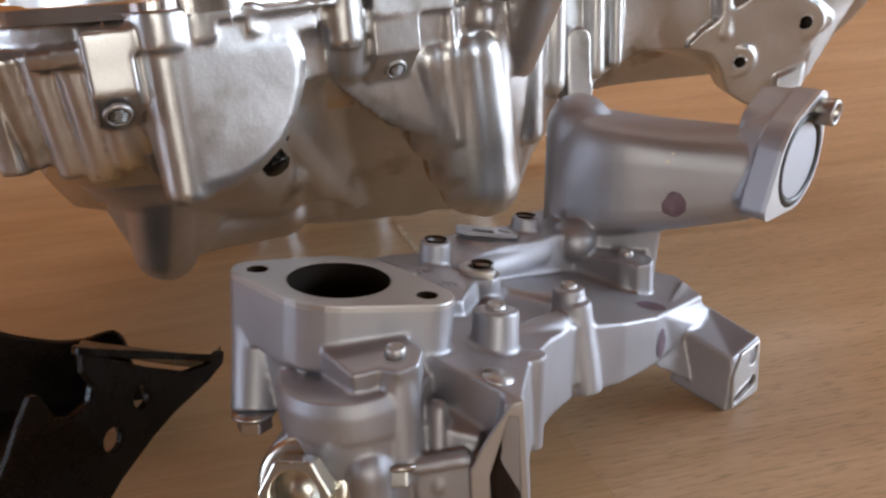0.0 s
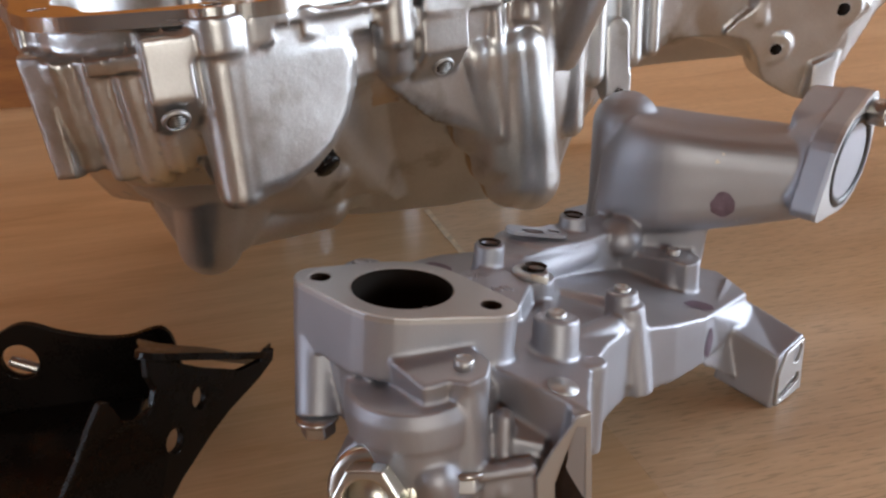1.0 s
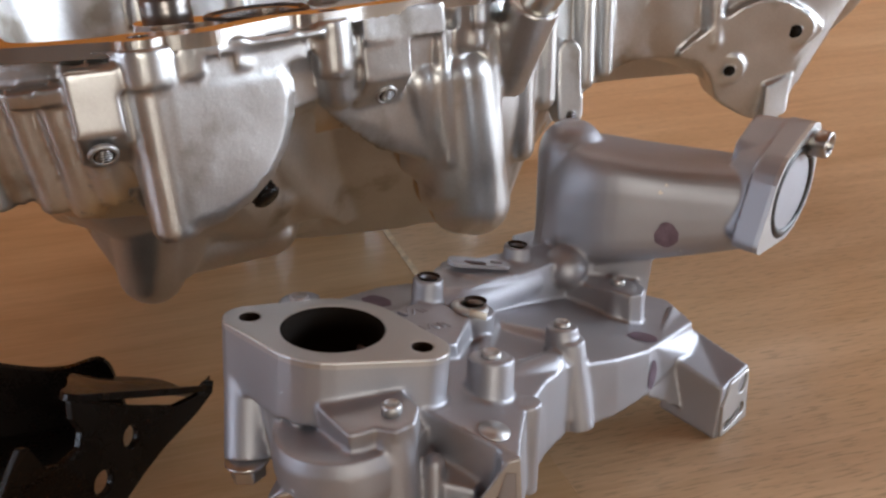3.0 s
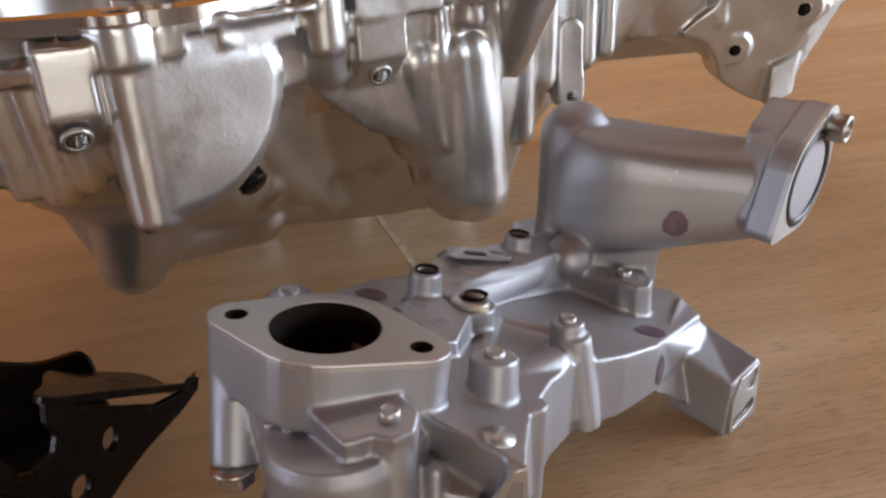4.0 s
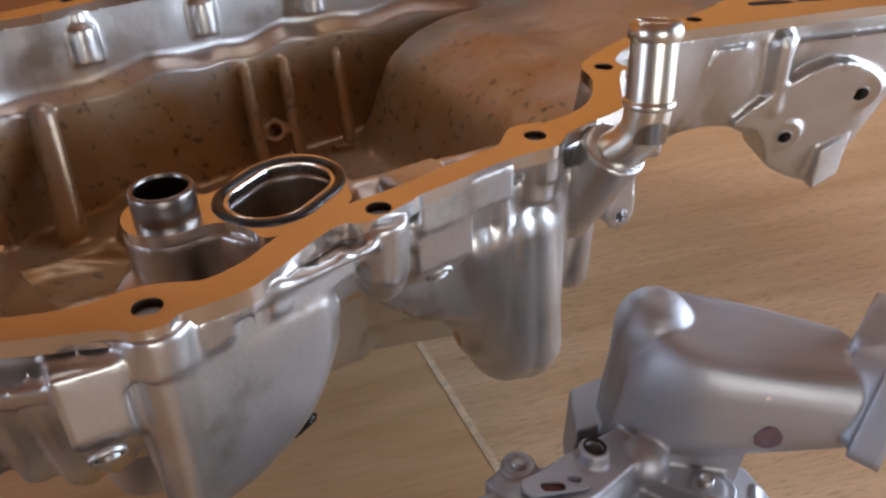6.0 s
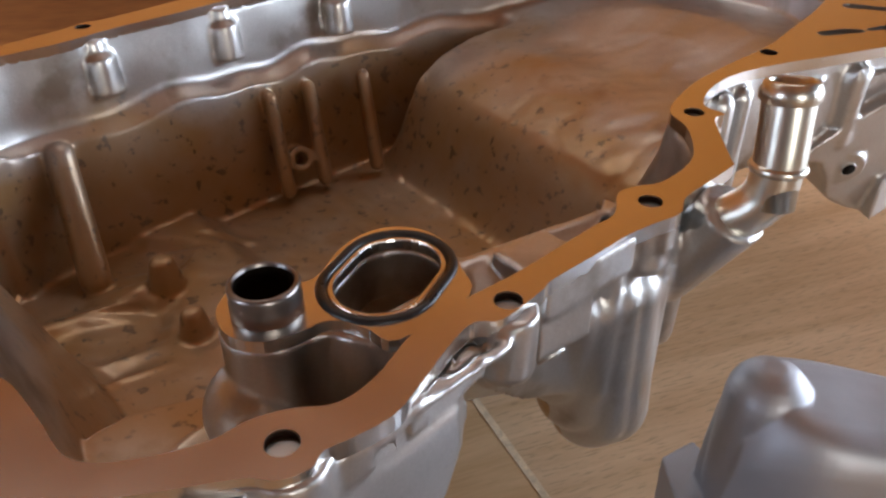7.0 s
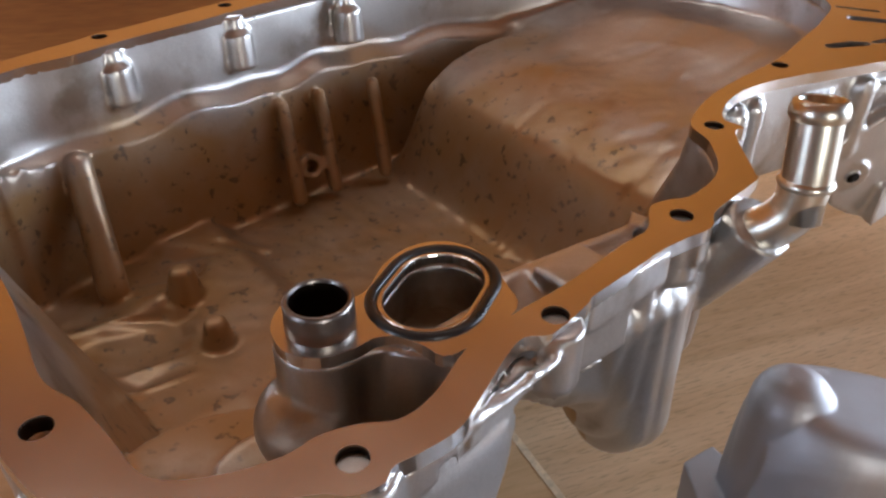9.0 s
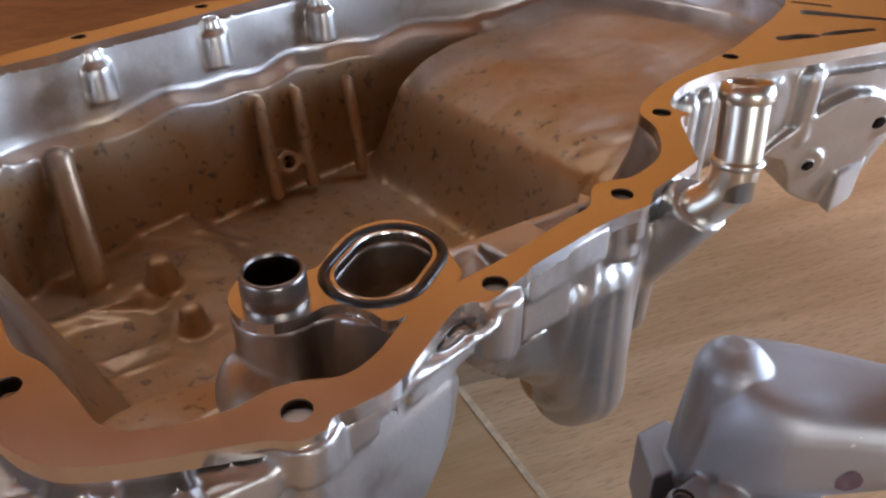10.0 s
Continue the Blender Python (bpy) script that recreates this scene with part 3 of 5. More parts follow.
HOLLOW_KEEL = [(-0.080, 0.3120, 0.0430), (-0.050, 0.3320, 0.0365), (-0.020, 0.3390, 0.0360), (0.002, 0.3390, 0.0380), (0.018, 0.3360, 0.0460)]
slab(bm, *([Vector(p) for p in edge] + [Vector(p) + Vector((0, 0.010, 0.008)) for p in edge[::-1]] for edge in (HOLLOW_KEEL, HOLLOW_TOP)))
# the nose's front between the cheek and the flutes
NOSE = [(-0.0360, 0.2640, 0.128), (-0.0405, 0.2675, 0.116), (-0.0300, 0.2755, 0.101), (-0.0180, 0.2830, 0.0885), (-0.0020, 0.2915, 0.0810), (0.0060, 0.2950, 0.0790), (0.0040, 0.2890, 0.128)]
slab(bm, [(x - 0.001, y + 0.014, z + 0.006) for x, y, z in NOSE], NOSE)
# the nose and the flutes of the side wall
slab(bm, [(-0.0060, 0.2890, 0.092), (0.0130, 0.2985, 0.076), (0.0250, 0.3140, 0.070), (0.0100, 0.3250, 0.070)], [(-0.0065, 0.2820, 0.127), (0.0115, 0.2930, 0.127), (0.0240, 0.3060, 0.127), (0.0100, 0.3200, 0.127)])
pill(bm, (0.0150, 0.3110, 0.0580), (0.0130, 0.3030, 0.110), 0.0135, 0.0100)
pill(bm, (0.0095, 0.3080, 0.0600), (0.0075, 0.2995, 0.110), 0.0134, 0.0098)
pill(bm, (0.0040, 0.3060, 0.0690), (0.0020, 0.2965, 0.110), 0.0128, 0.0095)
pill(bm, (-0.0030, 0.3030, 0.0820), (-0.0040, 0.2930, 0.110), 0.0115, 0.0085)
for p, q, r in (((0.0055, 0.2940, 0.080), (0.0045, 0.2905, 0.127), 0.0030), ((0.0225, 0.3070, 0.072), (0.0205, 0.3015, 0.125), 0.0044), ((-0.028, 0.272, 0.112), (-0.026, 0.267, 0.128), 0.0060),
                ((0.033, 0.325, 0.075), (0.034, 0.321, 0.125), 0.0060), ((0.044, 0.345, 0.09), (0.045, 0.343, 0.128), 0.0055), ((0.0650, 0.376, 0.090), (0.065, 0.375, 0.128), 0.0050), ((0.0750, 0.3825, 0.092), (0.075, 0.381, 0.128), 0.0040)):
    pill(bm, p, q, r)
# seat of the hose stub
rod(bm, (0.0270, 0.3135, 0.103), (0.0375, 0.2985, 0.1335), 0.0082, 0.0092)
# ear with a hole
EAR = Vector((0.30, -0.95, 0.05)).normalized()
em = Matrix.Translation((0.0568, 0.3525, 0.0795)) @ axes(EAR, (1, 0.3, 0))
outline = hull2d([(0, 0, 0.0058), (0, 0.026, 0.0056)])
slab(bm, [em @ Vector((x, y, -0.010)) for x, y in outline], [em @ Vector((x, y, -0.0004)) for x, y in outline])
# bosses and the foot of the far flange
FARN = Vector((-0.02, -0.96, -0.22)).normalized()
rod(bm, Vector((0.168, 0.4062, 0.101)) - FARN * 0.03, Vector((0.168, 0.4062, 0.101)) - FARN * 0.0004, 0.0150, 0.0092)
rod(bm, Vector((0.1375, 0.4020, 0.0848)) - FARN * 0.03, Vector((0.1375, 0.4020, 0.0848)) - FARN * 0.0004, 0.0150, 0.0074)
slab(bm, [(0.1575, 0.4075, 0.0555), (0.1705, 0.4125, 0.0600), (0.180, 0.440, 0.066), (0.150, 0.440, 0.062)], [(0.158, 0.4075, 0.075), (0.1715, 0.4120, 0.0800), (0.182, 0.440, 0.095), (0.148, 0.440, 0.095)])
FOOT = [tuple(p) for p in curve_through([(0.112, 0.096), (0.122, 0.090), (0.129, 0.081), (0.1335, 0.0705), (0.141, 0.0645), (0.152, 0.0585), (0.1585, 0.0575), (0.162, 0.066), (0.168, 0.078), (0.174, 0.093), (0.182, 0.103), (0.150, 0.118)], 4)]
slab(bm, [(x, 0.432, z) for x, z in FOOT], [(x, 0.4002 + 0.236 * (x - 0.1375) + 0.25 * (0.098 - z), z) for x, z in FOOT])
slab(bm, [(0.086, 0.3905, 0.094), (0.118, 0.4045, 0.092), (0.118, 0.42, 0.092), (0.086, 0.41, 0.094)], [(0.098, 0.3885, 0.128), (0.112, 0.3925, 0.128), (0.118, 0.42, 0.128), (0.09, 0.41, 0.128)])
pill(bm, (0.128, 0.402, 0.100), (0.126, 0.398, 0.127), 0.0055)
# the port boss inside: sleeve seat, oval port and the webs that tie them to the flange
OV = ((-0.0535, 0.2720), (-0.0492, 0.2795))


def oval(r):
    return hull2d([(*OV[0], r), (*OV[1], r)], 32)


plate(bm, oval(0.0155), [oval(0.0100)], flat(0, 0, 0.1346), 0.026)
slab(bm, [(x - 0.003, y + 0.008, 0.096) for x, y in oval(0.0100)], [(x, y, 0.110) for x, y in oval(0.0152)])
plate(bm, circle(-0.0767, 0.2663, 0.0106), [circle(-0.0767, 0.2663, 0.0068)], flat(0, 0, 0.1346), 0.022)
rod(bm, (-0.0767, 0.2700, 0.080), (-0.0767, 0.2663, 0.114), 0.0095, 0.0104)
pill(bm, (-0.0785, 0.2590, 0.108), (-0.082, 0.2560, 0.088), 0.0092, 0.0100)
ball(bm, (-0.0812, 0.2635, 0.1120), 0.0126, (1, 1, 1))
slab(bm, *drop([(-0.0725, 0.2735, 0.1348), (-0.0645, 0.2755, 0.1348), (-0.0635, 0.2600, 0.1348), (-0.0695, 0.2590, 0.1348)], (0, 0.002, -0.035)))
slab(bm, *drop([(-0.060, 0.2605, 0.1348), (-0.0495, 0.2535, 0.1348), (-0.0345, 0.2660, 0.1348), (-0.0365, 0.2780, 0.1348)], (0, 0.003, -0.025)))
slab(bm, *drop([(-0.0365, 0.2830, 0.1350), (-0.034, 0.2812, 0.1350), (0.0085, 0.3030, 0.1335), (0.0070, 0.3055, 0.1335)], (0, 0.022, -0.050)))
# bosses and ribs of the back wall
for (x, y), up in (((-0.1625, 0.4525), 0), ((-0.1185, 0.4875), 0), ((-0.0700, 0.5165), 0)):
    rod(bm, (x + 0.0048, y - 0.0060, 0.1140), (x + 0.0040, y - 0.0048, 0.1290), 0.0070, 0.0066)
    turned(bm, (x + 0.0040, y - 0.0048, 0.1285), (-0.1, 0.1, 1), [(0.0066, 0), (0.0044, 0.0025), (0.0040, 0.0075)], 24)
pill(bm, (-0.1655, 0.402, 0.055), (-0.1735, 0.423, 0.099), 0.0062, 0.0056)
for x, y in ((-0.0985, 0.4785), (-0.0815, 0.4900), (-0.0560, 0.5020)):
    pill(bm, (x + 0.0045, y - 0.0085, 0.052), (x, y + 0.0015, 0.095), 0.0036, 0.0032)
ring_solid(bm, (-0.0870, 0.478, 0.0645), (0.45, -0.8, 0.35), [(0.0032, -0.012), (0.0032, 0.0), (0.0062, 0.0), (0.0062, -0.012)], 24)
# pegs on the floor
for x, y, h, r in ((-0.1203, 0.3630, 0.0115, 0.0066), (-0.1360, 0.393, 0.0125, 0.0076), (-0.1122, 0.3170, 0.0050, 0.0062)):
    z = floor_height(x, y)
    turned(bm, (x, y, z - 0.004), (0, 0, 1), [(r, 0), (r * 0.92, 0.005), (r * 0.74, 0.004 + h * 0.6), (r * 0.62, 0.004 + h * 0.9), (r * 0.35, 0.004 + h)], 24)
# pads under the sump on which it stands
for x, y in ((-0.06, 0.475), (-0.11, 0.445), (0.0, 0.49)):
    rod(bm, (x, y, 0.0), (x, y, 0.042), 0.013, 0.018)
bm.from_mesh(pan_shell())
casting = cast("casting", bm, CAST, pan, 0.0010, 3)


def inside(px, py, loop):
    """Which of the points lie inside the loop."""
    res = np.zeros(len(px), bool)
    P = np.array(loop)
    for (x0, y0), (x1, y1) in zip(P, np.roll(P, -1, 0)):
        if y0 != y1:
            res ^= ((y0 > py) != (y1 > py)) & (px < x0 + (py - y0) * (x1 - x0) / (y1 - y0))
    return res


# the fused casting, with the reach of the old oil varnish on its inner face
bpy.context.view_layer.update()
fused = bpy.data.meshes.new_from_object(casting.evaluated_get(bpy.context.evaluated_depsgraph_get()))
casting.modifiers.clear()
casting.data = fused
co = np.empty(len(fused.vertices) * 3)
fused.vertices.foreach_get("co", co)
co = co.reshape(-1, 3)
wet = inside(co[:, 0], co[:, 1], INNER) & ~inside(co[:, 0], co[:, 1], oval(0.0110))
level = 0.112 + 0.006 * np.sin(co[:, 0] * 70) + 0.004 * np.sin(co[:, 1] * 160)
oil = np.clip((level - co[:, 2]) / 0.016, 0, 1) * wet
nor = np.empty(len(fused.vertices) * 3)
fused.vertices.foreach_get("normal", nor)
nor = nor.reshape(-1, 3)
outer = (((co[:, 0] > -0.085) & (co[:, 2] < 0.095)) | (co[:, 0] > -0.03)) & (co[:, 1] < 0.345) & (nor[:, 0] * 0.6 - nor[:, 1] * 0.75 - 0.25 * nor[:, 2] > 0.0)
oil[outer] = 0.0
for k in np.nonzero(wet)[0]:
    if co[k, 2] < floor_height(co[k, 0], co[k, 1]) - 0.006:
        oil[k] = 0.0
fused.attributes.new("oil", "FLOAT", "POINT").data.foreach_set("value", oil.astype(np.float32))
fused.shade_smooth()

SLOTS = [hull2d([(0.118, 0.4115, 0.0024), (0.128, 0.4130, 0.0030), (0.133, 0.4125, 0.0018)]), hull2d([(0.137, 0.4135, 0.0012), (0.145, 0.4150, 0.0024), (0.160, 0.4165, 0.0016)]),
         hull2d([(0.1455, 0.4425, 0.0034), (0.176, 0.4265, 0.0016)]), hull2d([(0.147, 0.4580, 0.0013), (0.160, 0.4500, 0.0013)])]
bm = bmesh.new()
plate(bm, [tuple(p) for p in OUTER], [[tuple(p) for p in INNER]] + [circle(x, y, 0.0031) for x, y in BOLTS] + SLOTS, flat(0, 0, RIM), 0.004)
part("flange_face", bm, MILLED, pan, "flat milled gasket face", smooth=False)
# Dark liners paint the shade down the bolt holes.
for x, y in BOLTS:
    bm = bmesh.new()
    lathe(bm, (x, y, RIM - 0.016), (0, 0, 1), [(0.0001, 0.004), (0.00303, 0.004), (0.00303, 0.0156)], 24)
    part("bolt_hole", bm, DARK, pan)
PORT = curve_through([(-0.0850, 0.2745), (-0.0873, 0.2665), (-0.0838, 0.2583), (-0.0767, 0.2556), (-0.0700, 0.2577), (-0.0655, 0.2605), (-0.0610, 0.2603), (-0.0560, 0.2572), (-0.0500, 0.2534), (-0.0345, 0.2663), (-0.0352, 0.2770), (-0.0368, 0.2860), (-0.0425, 0.2932),
                      (-0.0500, 0.2954), (-0.0570, 0.2926), (-0.0625, 0.2862), (-0.0660, 0.2782), (-0.0697, 0.2750), (-0.0750, 0.2769), (-0.0810, 0.2770)], 4)
bm = bmesh.new()
plate(bm, [tuple(p) for p in PORT], [oval(0.0138), circle(-0.0767, 0.2663, 0.0074, 36)], flat(0, 0, RIM - 0.0012), 0.0030)
part("port_face", bm, MILLED, pan, "flat milled port face", smooth=False)
bm = bmesh.new()
plate(bm, oval(0.0112), [oval(0.0098)], flat(0, 0, RIM - 0.0010), 0.0030)
sharp(part("port_lip", bm, MILLED, pan, smooth=False))
bm = bmesh.new()
plate(bm, oval(0.0099), [circle(-0.0525, 0.2730, 0.0056)], flat(0, 0, RIM - 0.017), 0.0012)
part("port_floor", bm, CAST, pan, smooth=False)
# Black disc below the port floor paints the hole's shade.
bm = bmesh.new()
plate(bm, circle(-0.0525, 0.2730, 0.0060), [], flat(0, 0, RIM - 0.0185), 0.0004)
part("port_bore", bm, BLACKHOLE, pan, smooth=False)
bm = bmesh.new()
plate(bm, oval(0.0140), [oval(0.0110)], flat(0, 0, RIM - 0.0034), 0.0006)
part("groove", bm, STEEL, pan, smooth=False)
bm = bmesh.new()
path = oval(0.0125)
rings = []
for k, (x, y) in enumerate(path):
    a, b = Vector((*path[k - 1], 0)), Vector((*path[(k + 1) % len(path)], 0))
    out = (b - a).cross(Vector((0, 0, 1))).normalized()
    rings.append([bm.verts.new(Vector((x, y, RIM - 0.0015)) + out * 0.0013 * math.cos(t) + Vector((0, 0, 0.0013 * math.sin(t)))) for t in np.linspace(0, 6.2832, 12, endpoint=False)])
for k in range(len(rings)):
    a, b = rings[k], rings[(k + 1) % len(rings)]
    for q in range(12):
        bm.faces.new((a[q], a[(q + 1) % 12], b[(q + 1) % 12], b[q]))
part("o_ring", bm, RUBBER, pan, "black rubber sealing ring")
bm = bmesh.new()
ring_solid(bm, (-0.0767, 0.2663, 0.118), (0, 0, 1), [(0.0063, 0), (0.0063, 0.0262), (0.0067, 0.0266), (0.0073, 0.0262), (0.0076, 0.0255), (0.0074, 0.0238), (0.0076, 0.0225), (0.0076, 0.019), (0.0069, 0.0185), (0.0069, 0)], 48)
part("oil_sleeve", bm, SLEEVE, pan, "dark turned steel oil sleeve")
# Shallow black liner paints the shade inside the sleeve.
bm = bmesh.new()
lathe(bm, (-0.0767, 0.2663, 0.1335), (0, 0, 1), [(0.0001, 0), (0.0062, 0), (0.0062, 0.0102)], 36)
part("sleeve_bore", bm, BLACKHOLE, pan)

# hose stub: plated elbow pressed into its seat
stub = new("hose_stub")
stub.parent = pan
stub["label"] = "plated steel hose elbow"
bm = bmesh.new()
line = curve_through([(0.0340, 0.3025, 0.1250), (0.0368, 0.2992, 0.1312), (0.0402, 0.2965, 0.1352), (0.0430, 0.2948, 0.1405), (0.0437, 0.2944, 0.1480), (0.0440, 0.2960, 0.1580), (0.0442, 0.2978, 0.1676)], 8, False)
prev = []
for k, p in enumerate(line):
    p = Vector(p)
    d = Vector(line[min(k + 1, len(line) - 1)]) - Vector(line[max(k - 1, 0)])
    m = Matrix.Translation(p) @ axes(d, (1, 0, 0))
    ringv = [bm.verts.new(m @ Vector((0.0062 * math.cos(t), 0.0062 * math.sin(t), 0))) for t in np.linspace(0, 6.2832, 36, endpoint=False)]
    if prev:
        for q in range(36):
            bm.faces.new((prev[q], prev[(q + 1) % 36], ringv[(q + 1) % 36], ringv[q]))
    prev = ringv
part("tube", bm, ZINC, stub)
up = (Vector(line[-1]) - Vector(line[-9])).normalized()
bm = bmesh.new()
ring_solid(bm, line[-1], up, [(0.0051, -0.03), (0.0051, 0.0008), (0.0056, 0.0013), (0.0064, 0.0008), (0.0071, -0.0012), (0.0071, -0.0030), (0.0061, -0.0042), (0.0058, -0.0050)], 48)
part("lip", bm, ZINC, stub)
bm = bmesh.new()
ring_solid(bm, (0.0437, 0.2944, 0.1482), (0.02, 0.1, 1), [(0.0056, -0.0014), (0.0066, -0.0011), (0.0071, 0), (0.0066, 0.0011), (0.0056, 0.0014)], 48)
part("bead", bm, ZINC, stub)
# Shallow dark disc paints the stub's shaded inside.
bm = bmesh.new()
turned(bm, Vector(line[-1]) - up * 0.006, up, [(0.0052, 0), (0.0052, 0.0005)], 36)
part("bore", bm, DARK, stub)
bm = bmesh.new()
seat = (Vector(line[8]) - Vector(line[0])).normalized()
ring_solid(bm, line[8], seat, [(0.0058, -0.002), (0.0084, -0.002), (0.0086, 0.0), (0.0076, 0.0010), (0.0060, 0.0012)], 40)
part("collar", bm, ZINC, stub)


def hole_in(at, axis, r, parent, threads=0, deep=0.010, rim=0.0):
    """A drilled hole: countersunk lip, dark disc painted as the bore's shade, and thread turns where they show."""
    a = Vector(axis).normalized()
    at = Vector(at)
    bm = bmesh.new()
    ring_solid(bm, at, a, [(r, -0.0010), (r, 0.0001), (r + 0.0003, 0.0004), (r + 0.0006 + rim, 0.0002), (r + 0.0007 + rim, -0.0010)], 32)
    ob = part("threaded_hole" if threads else "hole", bm, MILLED2 if threads else CAST, parent)
    bm = bmesh.new()
    turned(bm, at, a, [(r * 1.02, -0.0006), (r * 1.02, 0.0002)], 28)
    part("bore", bm, DARK if threads else BLACKHOLE, ob)
    if threads:
        bm = bmesh.new()
        across = a.cross(Vector((0, 0, 1))).normalized()
        for k in range(threads):
            h = (k / threads - 0.45) * 1.7 * r
            w = math.sqrt(max(r * r - h * h, 0)) * 0.85
            c = at + a * 0.0003 + a.cross(across) * h
            rod(bm, c - across * w, c + across * w, 0.00018, n=8)
        part("thread", bm, STEEL, ob)
    return ob


hole_in((-0.0822, 0.2168, 0.1098), (0.40, -0.72, -0.58), 0.0027, pan, 5, rim=0.0006)
hole_in((-0.0128, 0.2765, 0.1090), (0.40, -0.72, -0.58), 0.0026, pan, 5, rim=0.0006)
hole_in(em @ Vector((0, 0, 0)), EAR, 0.0021, pan, 3)
hole_in((0.168, 0.4062, 0.101), FARN, 0.0031, pan, 0)
hole_in((0.1375, 0.4020, 0.0848), FARN, 0.0027, pan, 0)
bm = bmesh.new()
da = Vector((0.62, -0.45, -0.64)).normalized()
turned(bm, Vector((-0.0535, 0.2500, 0.0905)), da, [(0.0046, 0)] + [(0.0046 if k % 2 else 0.0041, 0.0008 * k) for k in range(1, 10)] + [(0.0036, 0.0082)], 28)
part("drain_stud", bm, BLACK, pan, "dark threaded steel stud")

# ---- the coolant pump and thermostat housing lying in front of the pan ----
pump = thing("coolant_pump_housing", (0.03, 0.22, 0.0), "satin die-cast aluminium coolant pump and thermostat housing", "pump housing")
pump.matrix_world = Matrix.Identity(4)
FN = Vector((0.12, 0.07, 1)).normalized()
PN = Vector((0.25, 0.05, 1)).normalized()
EN = Vector((0.745, -0.662, -0.08)).normalized()
fm = Matrix.Translation((-0.0214, 0.189, 0.0715)) @ axes(FN)


def on_flange(x, y, z=0.0):
    return fm @ Vector((x, y, z))


def plane_z(x, y, lift=0.0):
    """The sloping top of the pump's base plate."""
    return Vector((x, y, 0.050 - 0.25 * (x - 0.0255) - 0.05 * (y - 0.1826) + lift))


FL = hull2d([(0, 0, 0.0185), (-0.0215, 0.003, 0.0068), (0.0225, -0.0065, 0.0068)], 32)
FHOLES = ((-0.0215, 0.003), (0.0225, -0.0065))
bm = bmesh.new()
plate(bm, FL, [circle(0, 0, 0.0126, 36)] + [circle(x, y, 0.0032) for x, y in FHOLES], fm @ flat(0, 0, -0.0003), 0.0170)
rod(bm, on_flange(0, 0.002, -0.034), on_flange(0, 0, -0.0168), 0.0165, 0.0180)
# column and foot under one ear
rod(bm, (-0.0450, 0.1795, 0.0400), on_flange(-0.0215, 0.003, -0.014), 0.0060, 0.0066)
# round pump chamber in front, with a shoulder
turned(bm, (-0.0180, 0.1735, 0.0), (0, 0.02, 1), [(0.0178, 0), (0.0180, 0.044), (0.0184, 0.0446), (0.0184, 0.0510), (0.0172, 0.0545)], 48)
rod(bm, (-0.025, 0.172, 0.030), (-0.0278, 0.1600, 0.0325), 0.0145, 0.0122)
pill(bm, (-0.0135, 0.160, 0.012), (-0.0135, 0.160, 0.036), 0.0060)
# bolted ear
EARP = [(-0.0232, 0.1690, 0.0622), (-0.0180, 0.1735, 0.0630), (-0.0040, 0.1740, 0.0628), (0.0005, 0.1690, 0.0618), (-0.0002, 0.1635, 0.0608), (-0.0045, 0.1608, 0.0605), (-0.0090, 0.1622, 0.0606), (-0.0120, 0.1606, 0.0606), (-0.0148, 0.1598, 0.0606)]
slab(bm, *drop(EARP, (-0.0003, 0.001, -0.0072)))
rod(bm, (-0.0062, 0.1645, 0.036), (-0.0057, 0.1668, 0.058), 0.0053)
slab(bm, *drop([(-0.023, 0.166, 0.052), (-0.002, 0.162, 0.052), (0.004, 0.185, 0.052), (-0.02, 0.19, 0.052)], (0, 0, -0.05)))
# base plate with its arm and curved lower edge
PL = [(0.0255, 0.1826), (0.0320, 0.1985), (0.0390, 0.2095), (0.0460, 0.2135), (0.0550, 0.2195), (0.0662, 0.2292), (0.0870, 0.2575), (0.0820, 0.2740), (0.050, 0.278), (0.012, 0.262), (-0.016, 0.240), (-0.030, 0.222), (-0.006, 0.178), (0.0225, 0.1625)]
top = [plane_z(x, y) for x, y in PL]
low = [p - Vector((0, 0, d)) for p, d in zip(top, (0.024, 0.024, 0.023, 0.022, 0.020, 0.0165, 0.010, 0.010, 0.012, 0.02, 0.02, 0.02, 0.022, 0.024))]
slab(bm, low, top)
slab(bm, [(0.0238, 0.1612, 0), (0.0240, 0.184, 0), (0.006, 0.19, 0), (0.0105, 0.1612, 0)], [(0.0228, 0.1615, 0.0515), (0.0245, 0.184, 0.0500), (0.012, 0.19, 0.0500), (0.0188, 0.1615, 0.0512)])
slab(bm, [(0.0238, 0.1612, 0.0), (0.0238, 0.175, 0.0), (0.0085, 0.175, 0.0), (0.0085, 0.1612, 0.0)], [(0.0226, 0.1615, 0.041), (0.0226, 0.175, 0.041), (0.0125, 0.175, 0.036), (0.0125, 0.1615, 0.036)])
pill(bm, (-0.003, 0.1612, 0.0352), (0.0085, 0.1618, 0.0366), 0.0022)
slab(bm, [(-0.003, 0.160, 0.0), (0.011, 0.160, 0.0), (0.011, 0.18, 0.0), (-0.003, 0.18, 0.0)], [(-0.003, 0.162, 0.034), (0.011, 0.163, 0.034), (0.011, 0.18, 0.042), (-0.003, 0.18, 0.044)])
pill(bm, (0.003, 0.168, 0.046), (0.002, 0.164, 0.028), 0.0026)
rod(bm, (0.0256, 0.1835, 0.024), (0.0268, 0.1855, 0.0505), 0.0026, 0.0030)
slab(bm, [(-0.006, 0.160, 0.0), (0.016, 0.160, 0.0), (0.018, 0.190, 0.0), (-0.006, 0.190, 0.0)], [(-0.004, 0.1660, 0.0440), (0.0125, 0.1650, 0.0400), (0.018, 0.190, 0.0485), (-0.004, 0.190, 0.0520)])
